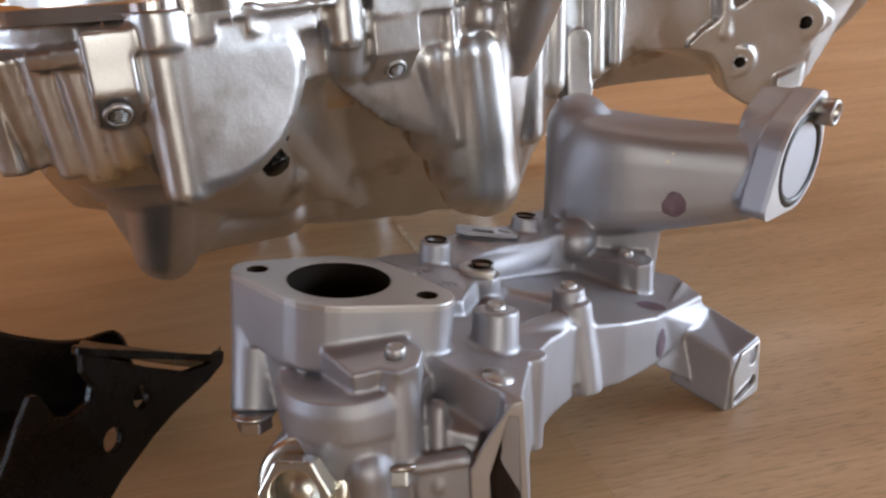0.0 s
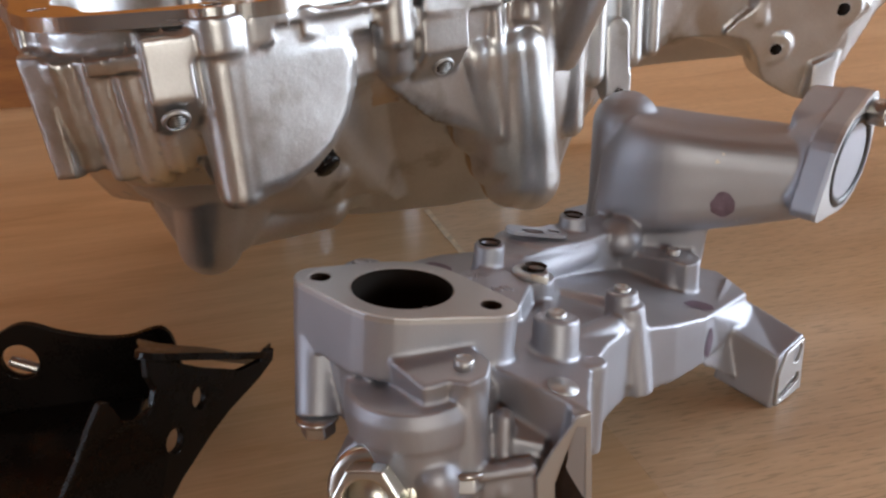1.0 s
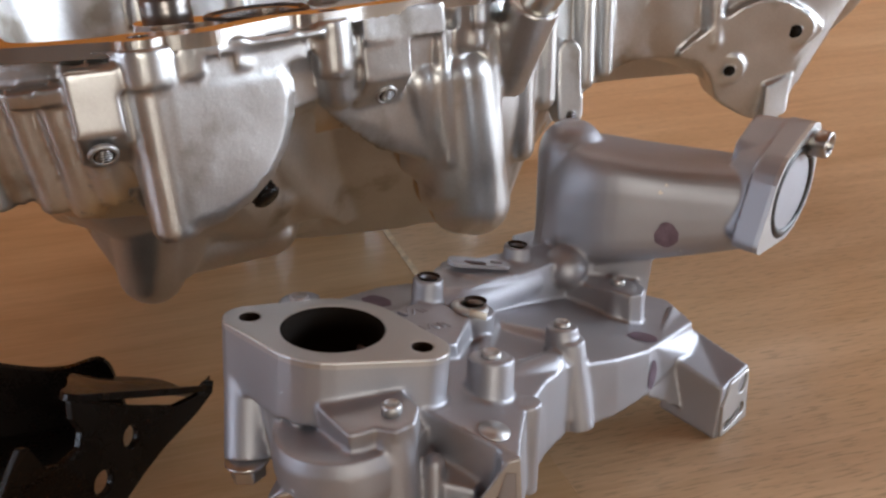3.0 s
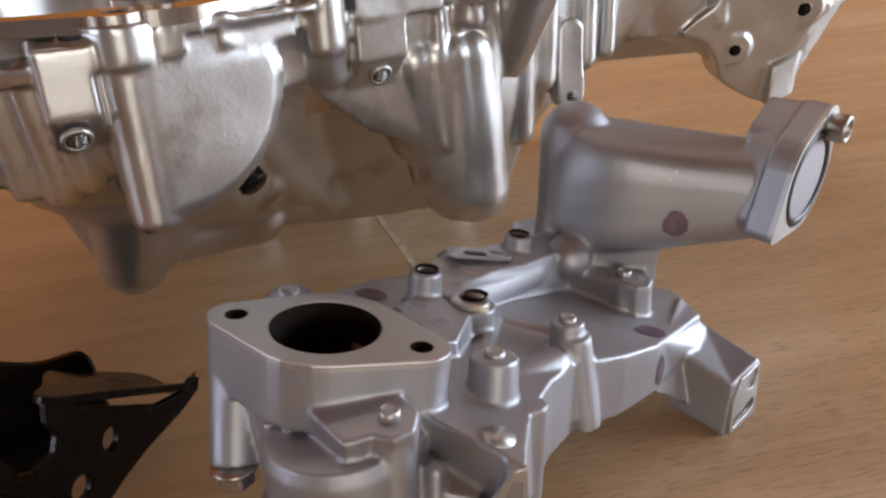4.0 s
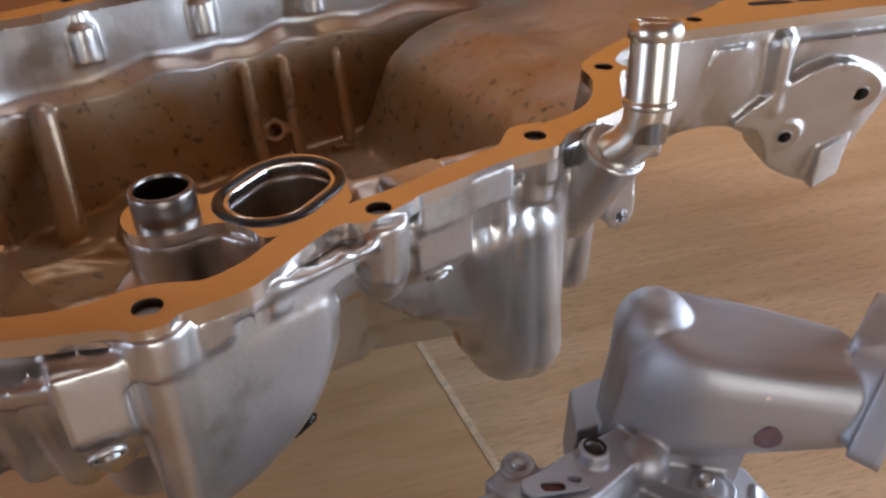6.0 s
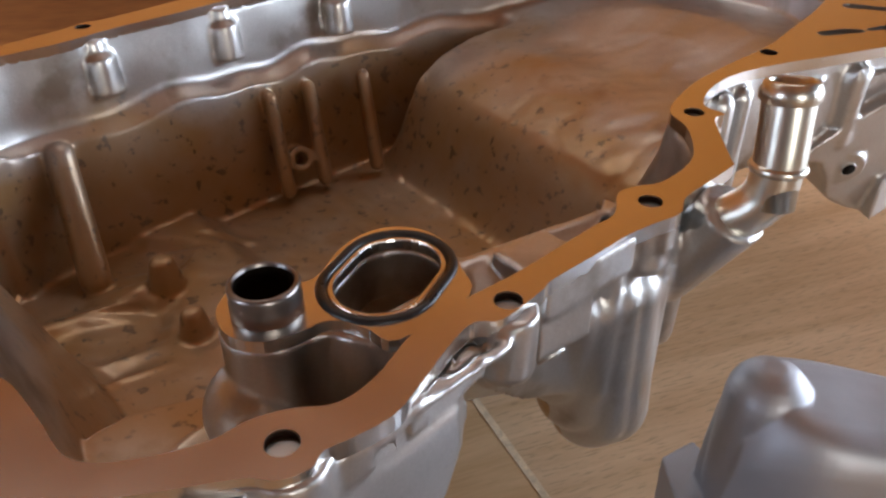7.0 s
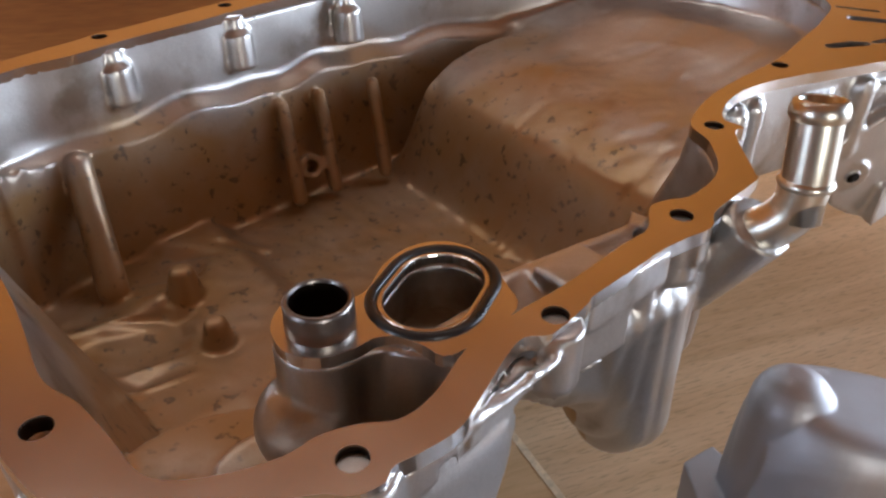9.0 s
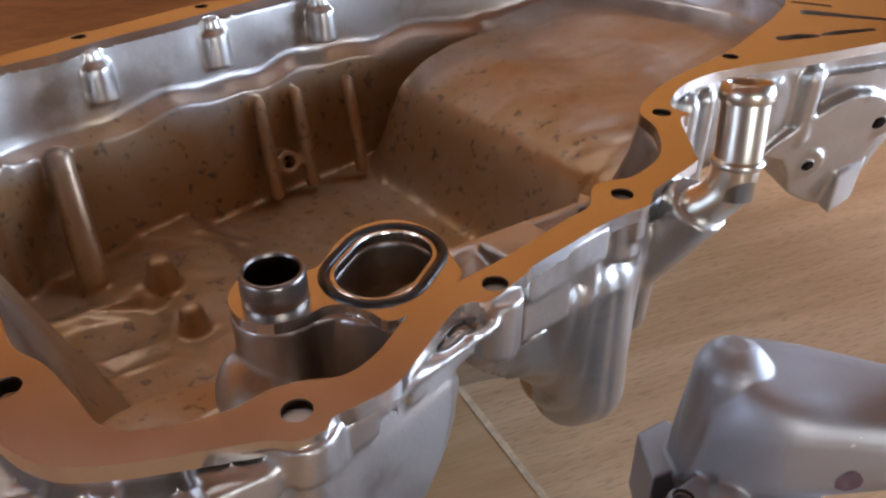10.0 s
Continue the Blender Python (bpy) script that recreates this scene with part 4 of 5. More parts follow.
# half-round column on the plate's front wall
rod(bm, (0.0432, 0.2125, 0.0225), (0.0400, 0.2160, 0.0500), 0.0044, 0.0046)
# screw bosses on the plate
for p, q, r in (((0.0162, 0.187, 0.044), (0.0174, 0.1908, 0.0608), 0.0060), ((0.0375, 0.2130, 0.026), (0.0383, 0.2178, 0.0537), 0.0047), 
                 ((-0.0385, 0.2245, 0.040), (-0.038, 0.2254, 0.0612), 0.0062), ((0.0072, 0.2584, 0.040), (0.0072, 0.2584, 0.0555), 0.0050)):
    rod(bm, p, q, r * 1.06, r)
for at in ((-0.0012, 0.2228, 0.0522), (0.0262, 0.2554, 0.0470)):
    ring_solid(bm, at, FN, [(0.0024, 0.006), (0.0024, 0.0156), (0.0044, 0.0156), (0.0049, 0)], 28)
# lettered pad, nut seat and the cast ridges round them
slab(bm, *drop([(-0.0150, 0.2100, 0.0632), (0.0020, 0.2230, 0.0615), (0.0120, 0.2150, 0.0585), (0.0085, 0.2020, 0.0580), (-0.0020, 0.1960, 0.0610)], (0.001, 0, -0.014)))
ring_solid(bm, (0.0118, 0.2200, 0.045), FN, [(0.0026, 0.006), (0.0026, 0.0135), (0.0060, 0.0135), (0.0066, 0)], 28)
pill(bm, (0.0, 0.2270, 0.0535), (0.0295, 0.2540, 0.0510), 0.0070)
slab(bm, *drop([(0.0035, 0.2410, 0.0624), (0.0080, 0.2490, 0.0616), (0.0255, 0.2510, 0.0580), (0.0270, 0.2440, 0.0578), (0.0160, 0.2375, 0.0600)], (0, 0, -0.014)))
slab(bm, *drop([(-0.0030, 0.2290, 0.0620), (0.0020, 0.2430, 0.0622), (0.0200, 0.2580, 0.0590), (0.0400, 0.2700, 0.0575), (0.0460, 0.2610, 0.0555), (0.0300, 0.2465, 0.0570), (0.0110, 0.2320, 0.0595)], (0.001, 0, -0.018)))
pill(bm, (0.0190, 0.2280, 0.0480), (0.0350, 0.2255, 0.0455), 0.0026)
pill(bm, (0.0180, 0.2290, 0.0490), (0.0150, 0.2080, 0.0500), 0.0030)
pill(bm, (0.0200, 0.1985, 0.0460), (0.0340, 0.2100, 0.0450), 0.0045)
ball(bm, (0.0440, 0.2610, 0.0515), 0.0075)
slab(bm, *drop([(-0.0370, 0.2300, 0.0575), (-0.0080, 0.2395, 0.0545), (-0.0050, 0.2280, 0.0560), (-0.0340, 0.2190, 0.0585)], (0, 0, -0.008)))
slab(bm, *drop([(-0.0030, 0.2540, 0.0540), (0.0085, 0.2640, 0.0545), (0.0140, 0.2560, 0.0545), (0.0040, 0.2470, 0.0545)], (0, 0, -0.014)))
# elbow: upright with a round head, the flattened pipe and its flange
pill(bm, (0.0450, 0.2785, 0.046), (0.0481, 0.2796, 0.0862), 0.0100, 0.0112)
slab(bm, *drop([(0.0270, 0.2740, 0.0510), (0.0283, 0.2925, 0.0510), (0.0400, 0.2980, 0.0510), (0.0470, 0.2800, 0.0510)], (-0.002, -0.004, -0.020)))


def oblong(x, y, z, d, h, lean=0.0, n=36, p=2.6):
    out = []
    for t in np.linspace(0, 6.2832, n, endpoint=False):
        c, s = math.cos(t), math.sin(t)
        out.append(Vector((x + lean * s, y + d * math.copysign(abs(c) ** (2 / p), c), z + h * math.copysign(abs(s) ** (2 / p), s))))
    return out


loft(bm, [oblong(*row[:6], p=row[6]) for row in curve_through([(0.0375, 0.2785, 0.0660, 0.0085, 0.0190, 0.0030, 2.4), (0.0440, 0.2785, 0.0700, 0.0155, 0.0215, 0.0028, 3.0), (0.0560, 0.2765, 0.0708, 0.0200, 0.0196, 0.0018, 4.2), (0.0760, 0.2735, 0.0702, 0.0198, 0.0172, 0.0008, 3.8), (0.1010, 0.2660, 0.0712, 0.0165, 0.0148, 0.0, 2.5)], 5, False)])
slab(bm, [(0.042, 0.2630, 0.038), (0.0705, 0.2575, 0.0360), (0.071, 0.272, 0.036), (0.042, 0.274, 0.038)], [(0.042, 0.264, 0.062), (0.0730, 0.2575, 0.0600), (0.073, 0.280, 0.060), (0.042, 0.284, 0.062)])
EC = Vector((0.1145, 0.2560, 0.0770))
gm = Matrix.Translation(EC) @ axes(EN, (0.66, 0.745, 0.0))
if (gm.to_3x3() @ Vector((0, 1, 0))).z < 0:
    gm = gm @ Matrix.Rotation(math.pi, 4, "Z")
side = 1.0 if (gm.to_3x3() @ Vector((1, 0, 0))).x > 0 else -1.0
GF = hull2d([(0, 0, 0.0165), (-0.0180 * side, -0.0120, 0.0032), (0.0085 * side, 0.0150, 0.0058)], 32)
slab(bm, [gm @ Vector((x, y, -0.0085)) for x, y in GF], [gm @ Vector((x, y, -0.0004)) for x, y in GF])
slab(bm, [gm @ Vector((x * 0.75, y * 0.75, -0.017)) for x, y in GF], [gm @ Vector((x * 0.9, y * 0.9, -0.009)) for x, y in GF])
slab(bm, [gm @ Vector((x, y, -0.019)) for x, y in hull2d([(0.0, 0.009, 0.006), (0.0075 * side, 0.0140, 0.0055)])], [gm @ Vector((x, y, -0.002)) for x, y in hull2d([(0.0, 0.009, 0.006), (0.0085 * side, 0.0150, 0.0056)])])
# clamp lever on the plate
LEV = [(0.0405, 0.2600), (0.0440, 0.2635), (0.0600, 0.2620), (0.0675, 0.2575), (0.0695, 0.2525), (0.0675, 0.2480), (0.0635, 0.2465), (0.0595, 0.2482), (0.0520, 0.2535)]
slab(bm, *drop([(x, y, 0.0476 - 0.04 * (x - 0.060)) for x, y in LEV], (0, 0, -0.0125)))
rod(bm, (0.0605, 0.2528, 0.038), (0.0610, 0.2530, 0.0482), 0.0052, 0.0048)
# foot at the end of the arm
slab(bm, [(0.0900, 0.2330, 0.0), (0.1030, 0.2455, 0.0), (0.0900, 0.2620, 0.004), (0.0740, 0.2440, 0.006)], [(0.0915, 0.2345, 0.0190), (0.1030, 0.2455, 0.0210), (0.0890, 0.2620, 0.0260), (0.0760, 0.2440, 0.0270)])
slab(bm, [(0.066, 0.2335, 0.018), (0.080, 0.2400, 0.008), (0.090, 0.258, 0.010), (0.080, 0.264, 0.018)], [(0.0690, 0.2330, 0.0360), (0.0850, 0.2480, 0.0240), (0.0890, 0.2580, 0.0262), (0.0820, 0.2660, 0.0335)])
pump_casting = cast("casting", bm, PUMP, pump, 0.00062, 5)

bm = bmesh.new()
plate(bm, FL, [circle(0, 0, 0.0129, 48)] + [circle(x, y, 0.0026) for x, y in FHOLES], fm, 0.0022)
sharp(part("flange_face", bm, MILLED2, pump, "flat milled flange face", smooth=False))
# Near-black cup paints the flange bore's inner shade.
bm = bmesh.new()
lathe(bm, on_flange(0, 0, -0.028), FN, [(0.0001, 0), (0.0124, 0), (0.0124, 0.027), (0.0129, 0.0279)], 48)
part("bore", bm, BLACKHOLE, pump, "hollow bore, its shade painted near-black")
# Dark cups paint the shade in the flange's bolt holes.
for x, y in FHOLES:
    bm = bmesh.new()
    lathe(bm, on_flange(x, y, -0.012), FN, [(0.0001, 0), (0.0023, 0), (0.0023, 0.010), (0.0026, 0.0119)], 24)
    part("bolt_hole", bm, DARK, pump)
bm = bmesh.new()
plate(bm, GF, [circle(0, 0, 0.0153, 48)], gm, 0.0015)
sharp(part("outlet_face", bm, MILLED2, pump, smooth=False))
bm = bmesh.new()
ring_solid(bm, EC - EN * 0.0024, EN, [(0.0122, 0), (0.0122, 0.0022), (0.0138, 0.0029), (0.0154, 0.0022), (0.0154, 0)], 48)
part("gasket", bm, RUBBER, pump, "black rubber gasket ring")
bm = bmesh.new()
turned(bm, EC - EN * 0.0045, EN, [(0.0128, 0), (0.0128, 0.0024), (0.0122, 0.0032), (0.0100, 0.0030), (0.002, 0.0040)], 48)
part("core_disc", bm, STEEL, pump, "dull steel disc closing the outlet")
bm = bmesh.new()
ring_solid(bm, gm @ Vector((0.0085 * side, 0.0145, -0.001)), EN, [(0.0030, -0.002), (0.0030, 0.0062), (0.0040, 0.0062), (0.0043, 0.0056), (0.0043, -0.002)], 32)
part("dowel_sleeve", bm, STEEL, pump)
# Dark disc paints the shade inside the dowel sleeve.
bm = bmesh.new()
turned(bm, gm @ Vector((0.0085 * side, 0.0145, 0.002)), EN, [(0.0030, 0), (0.0030, 0.0004)], 24)
part("dowel_bore", bm, DARK, pump)


def hexagon(r):
    return [(r * math.cos(k * math.pi / 3), r * math.sin(k * math.pi / 3)) for k in range(6)]


def screw_end(at, axis, r):
    """A flush screw end: a disc with a turned groove."""
    a = Vector(axis).normalized()
    bm = bmesh.new()
    turned(bm, Vector(at) - a * 0.002, a, [(r, 0), (r, 0.0026), (r * 0.82, 0.0031), (r * 0.74, 0.0031), (r * 0.70, 0.0028), (r * 0.1, 0.0028)], 28)
    part("screw_end", bm, MILLED2, pump)


for at, r in (((0.0174, 0.1908, 0.0612), 0.0026), ((0.0383, 0.2178, 0.0541), 0.0024), ((0.0606, 0.2540, 0.0490), 0.0023), ((-0.038, 0.2254, 0.0615), 0.0029), ((0.0072, 0.2584, 0.0558), 0.0024), ((-0.0057, 0.1673, 0.0626), 0.0024)):
    screw_end(at, FN, r)
# Dark liners paint the depth shade of the boss holes.
for at in ((-0.0012, 0.2228, 0.0522), (0.0262, 0.2554, 0.0470), (0.0120, 0.2205, 0.0450)):
    bm = bmesh.new()
    lathe(bm, Vector(at) + FN * 0.007, FN, [(0.0001, 0), (0.0026, 0), (0.0026, 0.0088), (0.0033, 0.0091)], 28)
    part("bore", bm, DARK, pump)
# nut seat ring with its pale tag
bm = bmesh.new()
ring_solid(bm, (0.0120, 0.2205, 0.0578), FN, [(0.0026, 0), (0.0026, 0.0024), (0.0050, 0.0024), (0.0055, 0.0018), (0.0055, 0)], 32)
part("seat_ring", bm, MILLED2, pump)
bm = bmesh.new()
block(bm, (0.0145, 0.2155, 0.0594), PN, (1, -0.15, 0), 0.0050, 0.0016, 0.0016)
part("tag", bm, TAG, pump, "pale paper-white tag")
# little window with its red-brown mark and the raised frame round it
bm = bmesh.new()
wm = Matrix.Translation((0.0150, 0.2440, 0.0626)) @ axes(PN, (0.95, 0.2, 0))
plate(bm, hull2d([(-0.0065, 0, 0.0032), (0.0085, 0.0012, 0.0026)]), [hull2d([(-0.0030, -0.0006, 0.0016), (0.0010, -0.0006, 0.0016)]), hull2d([(0.0055, 0.0015, 0.0012), (0.0075, 0.0015, 0.0010)])], wm, 0.0012)
sharp(part("window_frame", bm, PUMP, pump, smooth=False))
bm = bmesh.new()
plate(bm, hull2d([(-0.0030, -0.0006, 0.0016), (0.0010, -0.0006, 0.0016)]), [], wm @ flat(0, 0, -0.0008), 0.0004)
part("date_mark", bm, MARK, pump, "dark red-brown mark")
# cast characters that cannot be read: short raised strokes
random.seed(4)
for row, (cx, cy) in enumerate(((-0.0050, 0.2125), (0.0010, 0.2065))):
    for k in range(7):
        bm = bmesh.new()
        lm = Matrix.Translation((cx + 0.0016 * (k - 3), cy + 0.0009 * (k - 3), 0.0623 - 0.0006 * row - 0.00033 * (k - 3) - 0.14 * (cx + 0.005))) @ axes((0.2, -0.02, 1), (0.85, 0.5, 0)) @ pose(0, 0, 0, 0, 0, random.uniform(-50, 50))
        plate(bm, hull2d([(0, -random.uniform(0.0006, 0.0014), 0.00028), (random.uniform(-0.0006, 0.0006), 0.0012, 0.00028)], 8), [], lm @ flat(0, 0, 0.0005), 0.0014)
        part("raised_stroke", bm, PUMP, pump)
# ink marks of the inspector: a thin film that follows the casting
for at, nrm, rx, ry in (((0.0752, 0.2535, 0.0645), (-0.05, -1, 0.10), 0.0038, 0.0046), ((0.0677, 0.2325, 0.0268), (0.70, -0.70, 0.10), 0.0030, 0.0050), ((0.0662, 0.2379, 0.0373), PN, 0.0050, 0.0032), ((-0.0150, 0.2290, 0.0590), (0.1, -0.1, 1), 0.0046, 0.0036)):
    bm = bmesh.new()
    im = Matrix.Translation(at) @ axes(nrm, (1, 0.2, 0)) @ flat(0, 0, 0.002)
    turn = np.linspace(0, 6.2832, 40, endpoint=False)
    edge = [(rx * (1 + 0.07 * math.sin(3 * t + rx * 900) + 0.05 * math.sin(7 * t)) * math.cos(t), ry * (1 + 0.06 * math.sin(4 * t + 1)) * math.sin(t)) for t in turn]
    loops = [[bm.verts.new(im @ Vector((x * q, y * q, 0))) for x, y in edge] for q in (0.2, 0.4, 0.6, 0.8, 1.0)]
    bm.faces.new(loops[0])
    for a, b in zip(loops, loops[1:]):
        for k in range(40):
            bm.faces.new((a[k], a[(k + 1) % 40], b[(k + 1) % 40], b[k]))
    ink = part("ink_mark", bm, INK, pump, "faded purple ink mark")
    film = ink.modifiers.new("film", "SHRINKWRAP")
    film.target, film.wrap_method, film.wrap_mode, film.offset = pump_casting, "NEAREST_SURFACEPOINT", "ABOVE_SURFACE", 0.00018
# bright nicks where the skin is chipped
for at, nrm, w in (((0.0730, 0.2560, 0.0790), (-0.05, -1, 0.2), 0.0009), ((0.0748, 0.2560, 0.0815), (-0.05, -1, 0.2), 0.0006), ((0.0800, 0.2500, 0.0560), (0, -1, 0), 0.0005)):
    bm = bmesh.new()
    nm = Matrix.Translation(at) @ axes(nrm, (1, 0.2, 0)) @ flat(0, 0, 0.002)
    bm.faces.new([bm.verts.new(nm @ Vector((w * x, w * y, 0))) for x, y in ((-1, -0.2), (-0.3, -0.8), (0.9, -0.4), (0.5, 0.3), (-0.2, 0.9))])
    nick = part("nick", bm, TAG, pump, "bright chipped nick")
    skin = nick.modifiers.new("film", "SHRINKWRAP")
    skin.target, skin.wrap_method, skin.wrap_mode, skin.offset = pump_casting, "NEAREST_SURFACEPOINT", "ABOVE_SURFACE", 0.0002
# pale witness disc on the plate
bm = bmesh.new()
turned(bm, plane_z(0.0172, 0.1705, -0.0006), PN, [(0.0038, 0), (0.0038, 0.0012)], 32)
part("machined_spot", bm, MILLED2, pump)
# port face with its slot, whose shade is painted by a dark plate
pf = Matrix.Translation((0.0185, 0.1606, 0.030)) @ axes((0.05, -1, 0.03), (1, 0, 0))
if (pf.to_3x3() @ Vector((0, 1, 0))).z < 0:
    pf = pf @ Matrix.Rotation(math.pi, 4, "Z")
sd = 1.0 if (pf.to_3x3() @ Vector((1, 0, 0))).x > 0 else -1.0
bm = bmesh.new()
plate(bm, [(x * sd, y) for x, y in ((0.0045, 0.0220), (0.0015, 0.0210), (-0.0050, 0.0110), (-0.0085, 0.0040), (-0.0090, -0.029), (0.0050, -0.029))], [[(x * sd, y) for x, y in ((0.0030, 0.0175), (0.0012, 0.0178), (-0.0018, 0.0090), (-0.0040, 0.0020), (-0.0040, -0.025), (0.0030, -0.025))]], pf, 0.0012)
sharp(part("port_face", bm, MILLED2, pump, "milled gasket face with a long slot", smooth=False))
bm = bmesh.new()
plate(bm, [(x * sd, y) for x, y in ((0.0032, 0.0178), (0.0010, 0.0180), (-0.0020, 0.0090), (-0.0042, 0.0020), (-0.0042, -0.0255), (0.0032, -0.0255))], [], pf @ flat(0, 0, -0.0007), 0.0004)
part("slot", bm, DARK, pump)
# foot holes
qm = Matrix.Translation((0.0968, 0.2394, 0.0105)) @ axes((0.69, -0.72, 0.03), (0.72, 0.69, 0))
if (qm.to_3x3() @ Vector((0, 1, 0))).z < 0:
    qm = qm @ Matrix.Rotation(math.pi, 4, "Z")
qs = 1.0 if (qm.to_3x3() @ Vector((1, 0, 0))).x > 0 else -1.0
bm = bmesh.new()
slots = [hull2d([(0.0040 * qs, 0.0045, 0.0022), (0.0050 * qs, 0.0062, 0.0022)]), hull2d([(-0.0045 * qs, -0.0060, 0.0019), (0.0045 * qs, -0.0040, 0.0019)])]
plate(bm, [(x * qs, y) for x, y in ((-0.0080, -0.0095), (0.0085, -0.0095), (0.0085, 0.0098), (-0.0030, 0.0088), (-0.0075, 0.0020))], slots, qm @ flat(0, 0, 0.0008), 0.0014)
sharp(part("foot_face", bm, MILLED2, pump, smooth=False))
# The dark plate under the first slot paints its shade.
for k, loop in enumerate(slots):
    bm = bmesh.new()
    plate(bm, loop, [], qm @ flat(0, 0, -0.0001), 0.0003)
    part("foot_slot", bm, STEEL if k else DARK, pump)
# plated plug in the chamber
pa = Vector((-0.10, -0.90, 0.30)).normalized()
plug = new("drain_plug")
plug.parent = pump
plug["label"] = "iridescent plated steel plug"
bm = bmesh.new()
ring_solid(bm, Vector((-0.0282, 0.1600, 0.0325)), pa, [(0.0060, 0), (0.0106, 0), (0.0114, 0.0008), (0.0114, 0.0024), (0.0104, 0.0034), (0.0060, 0.0034)], 48)
part("flange", bm, ZINC, plug)
bm = bmesh.new()
hm = Matrix.Translation(Vector((-0.0282, 0.1600, 0.0325)) + pa * 0.0095) @ axes(pa)
plate(bm, hexagon(0.0088), [circle(0, 0, 0.0056, 24)], hm, 0.0065)
sharp(part("hexagon", bm, ZINC, plug, smooth=False))
bm = bmesh.new()
turned(bm, Vector((-0.0282, 0.1600, 0.0325)) + pa * 0.0055, pa, [(0.0063, 0), (0.0063, 0.001)], 32)
part("recess", bm, ZINC, plug)


def hex_bolt(at, axis, r):
    a = Vector(axis).normalized()
    bolt = new("hex_bolt")
    bolt.parent = pump
    bm = bmesh.new()
    plate(bm, hexagon(r), [], Matrix.Translation(Vector(at) + a * 0.0042) @ axes(a), 0.0042)
    sharp(part("head", bm, STEEL, bolt, smooth=False))
    bm = bmesh.new()
    turned(bm, Vector(at) - a * 0.001, a, [(r * 1.15, 0), (r * 1.2, 0.0008), (r * 1.05, 0.0016)], 32)
    part("washer", bm, STEEL, bolt)


hex_bolt((-0.0452, 0.1788, 0.0395), (-0.03, -0.08, -1), 0.0047)
hex_bolt((-0.0064, 0.1620, 0.0350), (0, -0.35, -0.94), 0.0042)

# ---- the black pressed bracket ----
bracket = thing("steel_bracket", (-0.1, 0.2, 0.0), "glossy black enamelled pressed steel bracket lying on the bench", "bracket")
bracket.matrix_world = Matrix.Identity(4)
bs, bn = Vector((0.32, 0.947, 0)), Vector((0.947, -0.32, 0))
fold = Vector((-0.092, 0.182, 0))


def on_web(s, z, lat=0.0):
    return fold + bs * s + bn * lat + Vector((0, 0, z))


web_m = Matrix((bs, Vector((0, 0, 1)), -bn)).transposed().to_4x4()
web_m.translation = fold
if web_m.to_3x3().determinant() < 0:
    web_m = Matrix((bs, Vector((0, 0, 1)), bn)).transposed().to_4x4()
    web_m.translation = fold
web_line = [(0.0045, 0.0540), (0.012, 0.0490), (0.025, 0.0390), (0.040, 0.0290), (0.050, 0.0262), (0.0565, 0.0275), (0.0590, 0.0262), (0.0575, 0.0225), (0.0490, 0.0205), (0.0318, 0.0192), (0.0221, 0.0172), (0.0071, 0.0124), (-0.008, 0.0045), (-0.018, 0.0004), (-0.026, 0.0004),
            (-0.024, 0.012), (-0.021, 0.024), (-0.0175, 0.0350), (-0.0150, 0.0440), (-0.0126, 0.0515), (-0.0105, 0.0505), (-0.0075, 0.0420), (-0.0030, 0.0395), (0.0030, 0.0400), (0.0052, 0.0440), (0.0035, 0.0490)]
bm = bmesh.new()
plate(bm, web_line, [[(0.0075 + 0.0034 * math.cos(t), 0.0255 + 0.0036 * math.sin(t)) for t in np.linspace(0, 6.283, 24, endpoint=False)], [(0.0205 + 0.0030 * math.cos(t), 0.0315 + 0.0034 * math.sin(t)) for t in np.linspace(0, 6.283, 24, endpoint=False)]], web_m, 0.0025)
# the near end curls back
for v in bm.verts:
    along_web = (v.co - fold).dot(bs)
    v.co -= bn * 1.6 * max(0.0, -0.0125 - along_web)
sharp(part("web", bm, BLACK, bracket, smooth=False))
slope = Vector((bs.x, bs.y, -0.57)).normalized()
top_m = Matrix((slope, bn, slope.cross(bn))).transposed().to_4x4()
top_m.translation = Vector((fold.x, fold.y, 0.056))
k = math.sqrt(1 + 0.57 ** 2)
sheet = curve_through([(0.0060, 0.0), (0.020, 0.0005), (0.040, 0.0015), (0.054, 0.000), (0.0595, -0.0030), (0.0575, -0.0116), (0.0640, -0.0220), (0.0680, -0.0335), (0.0625, -0.0420), (0.0480, -0.0440), (0.0300, -0.0300), (0.0150, -0.0140), (0.0060, -0.0060)], 5)
bm = bmesh.new()
plate(bm, [(s * k, w) for s, w in sheet], [hull2d([(0.0500 * k, -0.0200, 0.0022), (0.0480 * k, -0.0290, 0.0022)])], top_m, 0.0022)
# the rim dips behind the upturned tip
for v in bm.verts:
    rel = v.co - fold
    v.co.z -= 0.0045 * smooth(-0.002, -0.011, rel.dot(bn)) * smooth(0.03, 0.055, rel.dot(bs)) - 0.003 * smooth(0.0555, 0.059, rel.dot(bs)) * smooth(-0.007, -0.003, rel.dot(bn))
sharp(part("top_flange", bm, BLACK, bracket, smooth=False))
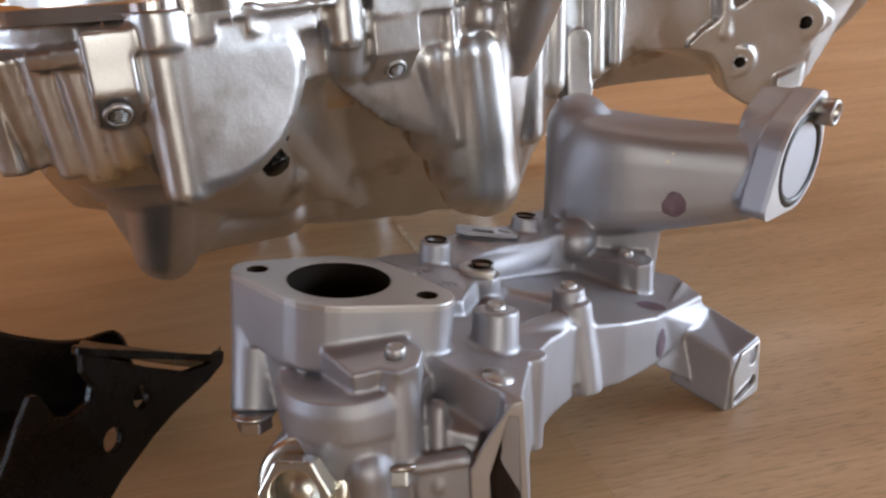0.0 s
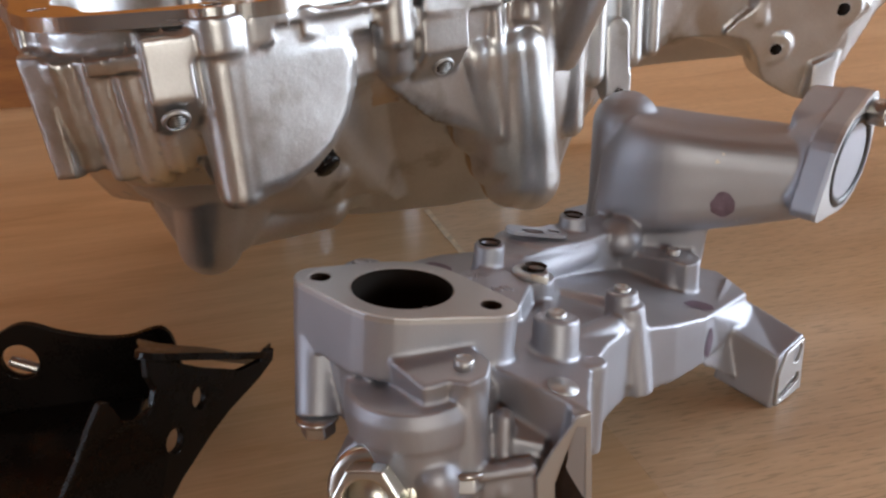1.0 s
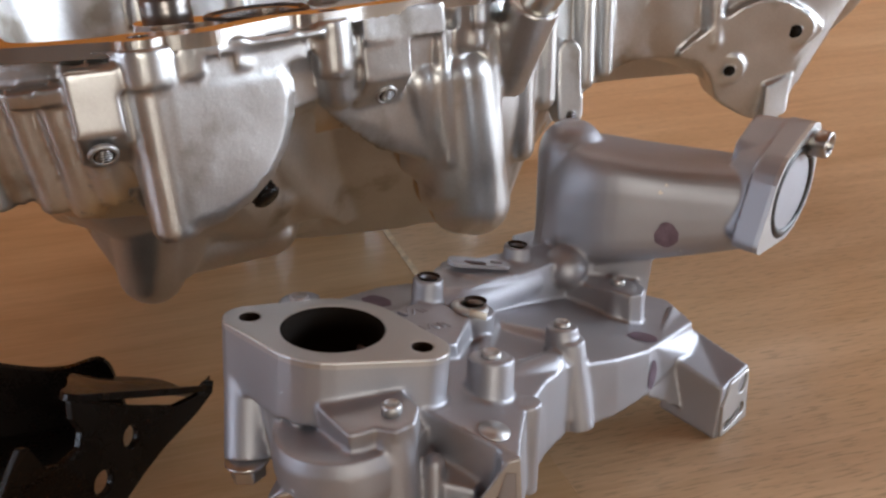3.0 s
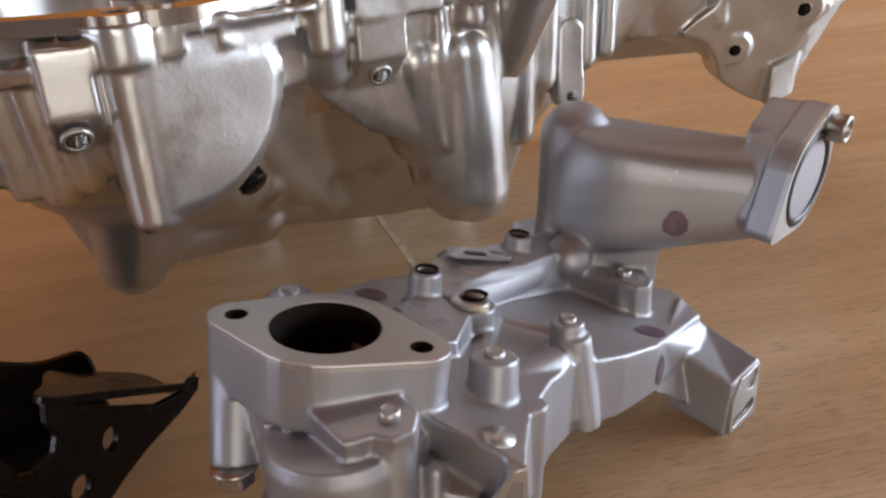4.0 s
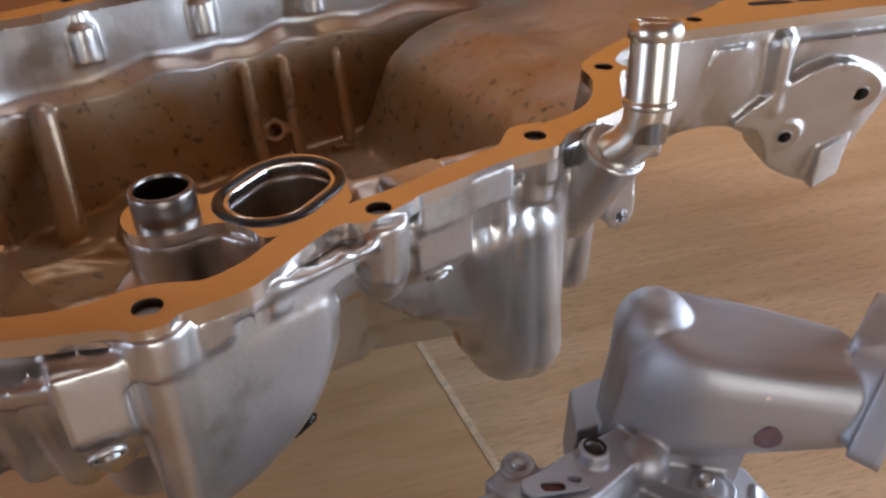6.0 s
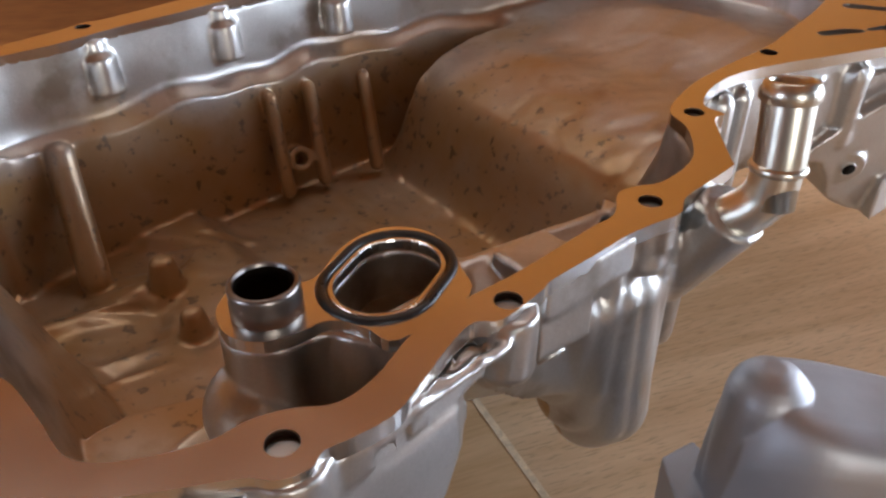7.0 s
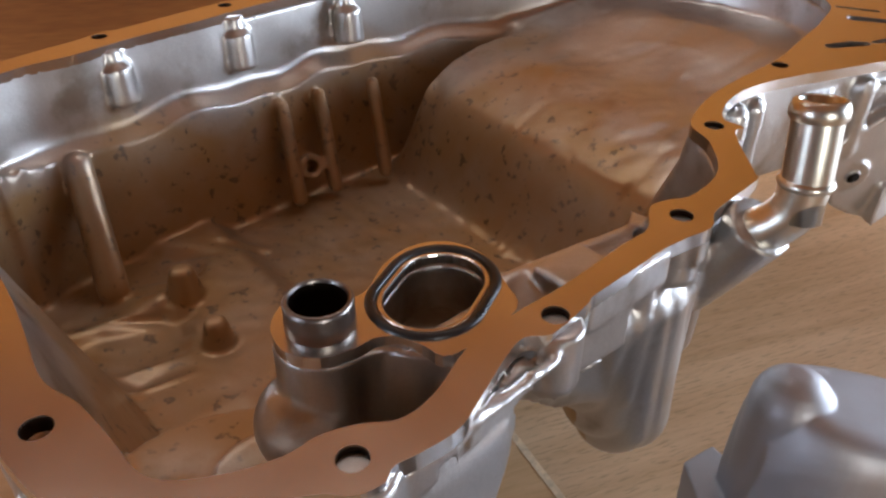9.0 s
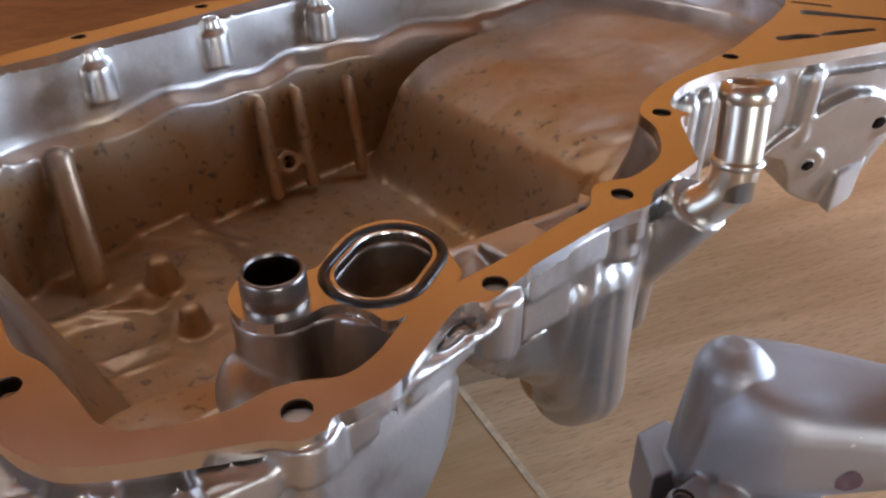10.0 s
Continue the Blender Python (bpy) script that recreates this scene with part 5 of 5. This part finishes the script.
# far wall of the channel, with a round hole and the screw seen through it
FAR_AT, FAR_ALONG, FAR_OUT = Vector((-0.116, 0.253, 0)), Vector((-0.978, -0.206, 0)), Vector((0.206, -0.978, 0))
far_m = Matrix((FAR_ALONG, Vector((0, 0, 1)), FAR_ALONG.cross(Vector((0, 0, 1))))).transposed().to_4x4()
far_m.translation = FAR_AT
crest = curve_through([(-0.0024, 0.018), (-0.0017, 0.0242), (0.0008, 0.0278), (0.0047, 0.0281), (0.0127, 0.0264), (0.0222, 0.0273), (0.0346, 0.0313), (0.043, 0.0356), (0.0484, 0.0361), (0.0546, 0.0334), (0.0588, 0.0313)], 4, False)
bm = bmesh.new()
plate(bm, [tuple(p) for p in crest] + [(0.085, 0.030), (0.100, 0.0004), (-0.004, 0.0004)], [[(0.0500 + 0.0062 * math.cos(t), 0.0218 + 0.0070 * math.sin(t)) for t in np.linspace(0, 6.283, 28, endpoint=False)]], far_m, 0.0025)
sharp(part("rear_web", bm, BLACK, bracket, smooth=False))
bm = bmesh.new()
ring_solid(bm, far_m @ Vector((0.0500, 0.0218, 0.0)), FAR_OUT, [(0.0066, -0.001), (0.0066, 0.0012), (0.0078, 0.0012), (0.0082, 0.0004), (0.0082, -0.001)], 32)
part("hole_collar", bm, BLACK, bracket)
bm = bmesh.new()
turned(bm, far_m @ Vector((0.0535, 0.0230, 0.0)) + FAR_OUT * 0.002, far_m.to_3x3() @ Vector((0.0468 - 0.0535, 0.0193 - 0.0230, 0)), [(0.0006, 0)] + [(0.0021 if q % 2 else 0.0016, 0.00055 * q) for q in range(1, 18)] + [(0.0006, 0.0099)], 24)
part("screw", bm, STEEL, bracket, "bright threaded steel screw")
# floor of the channel and its turned-up edge
bm = bmesh.new()
base = [on_web(-0.024, 0, -0.018), on_web(-0.006, 0, -0.018), FAR_AT + FAR_ALONG * 0.012 + FAR_OUT * 0.003, FAR_AT + FAR_ALONG * 0.095 + FAR_OUT * 0.003]
slab(bm, [p + Vector((0, 0, 0.0004)) for p in base], [p + Vector((0, 0, 0.0030)) for p in base])
sharp(part("channel_floor", bm, BLACK, bracket, smooth=False))
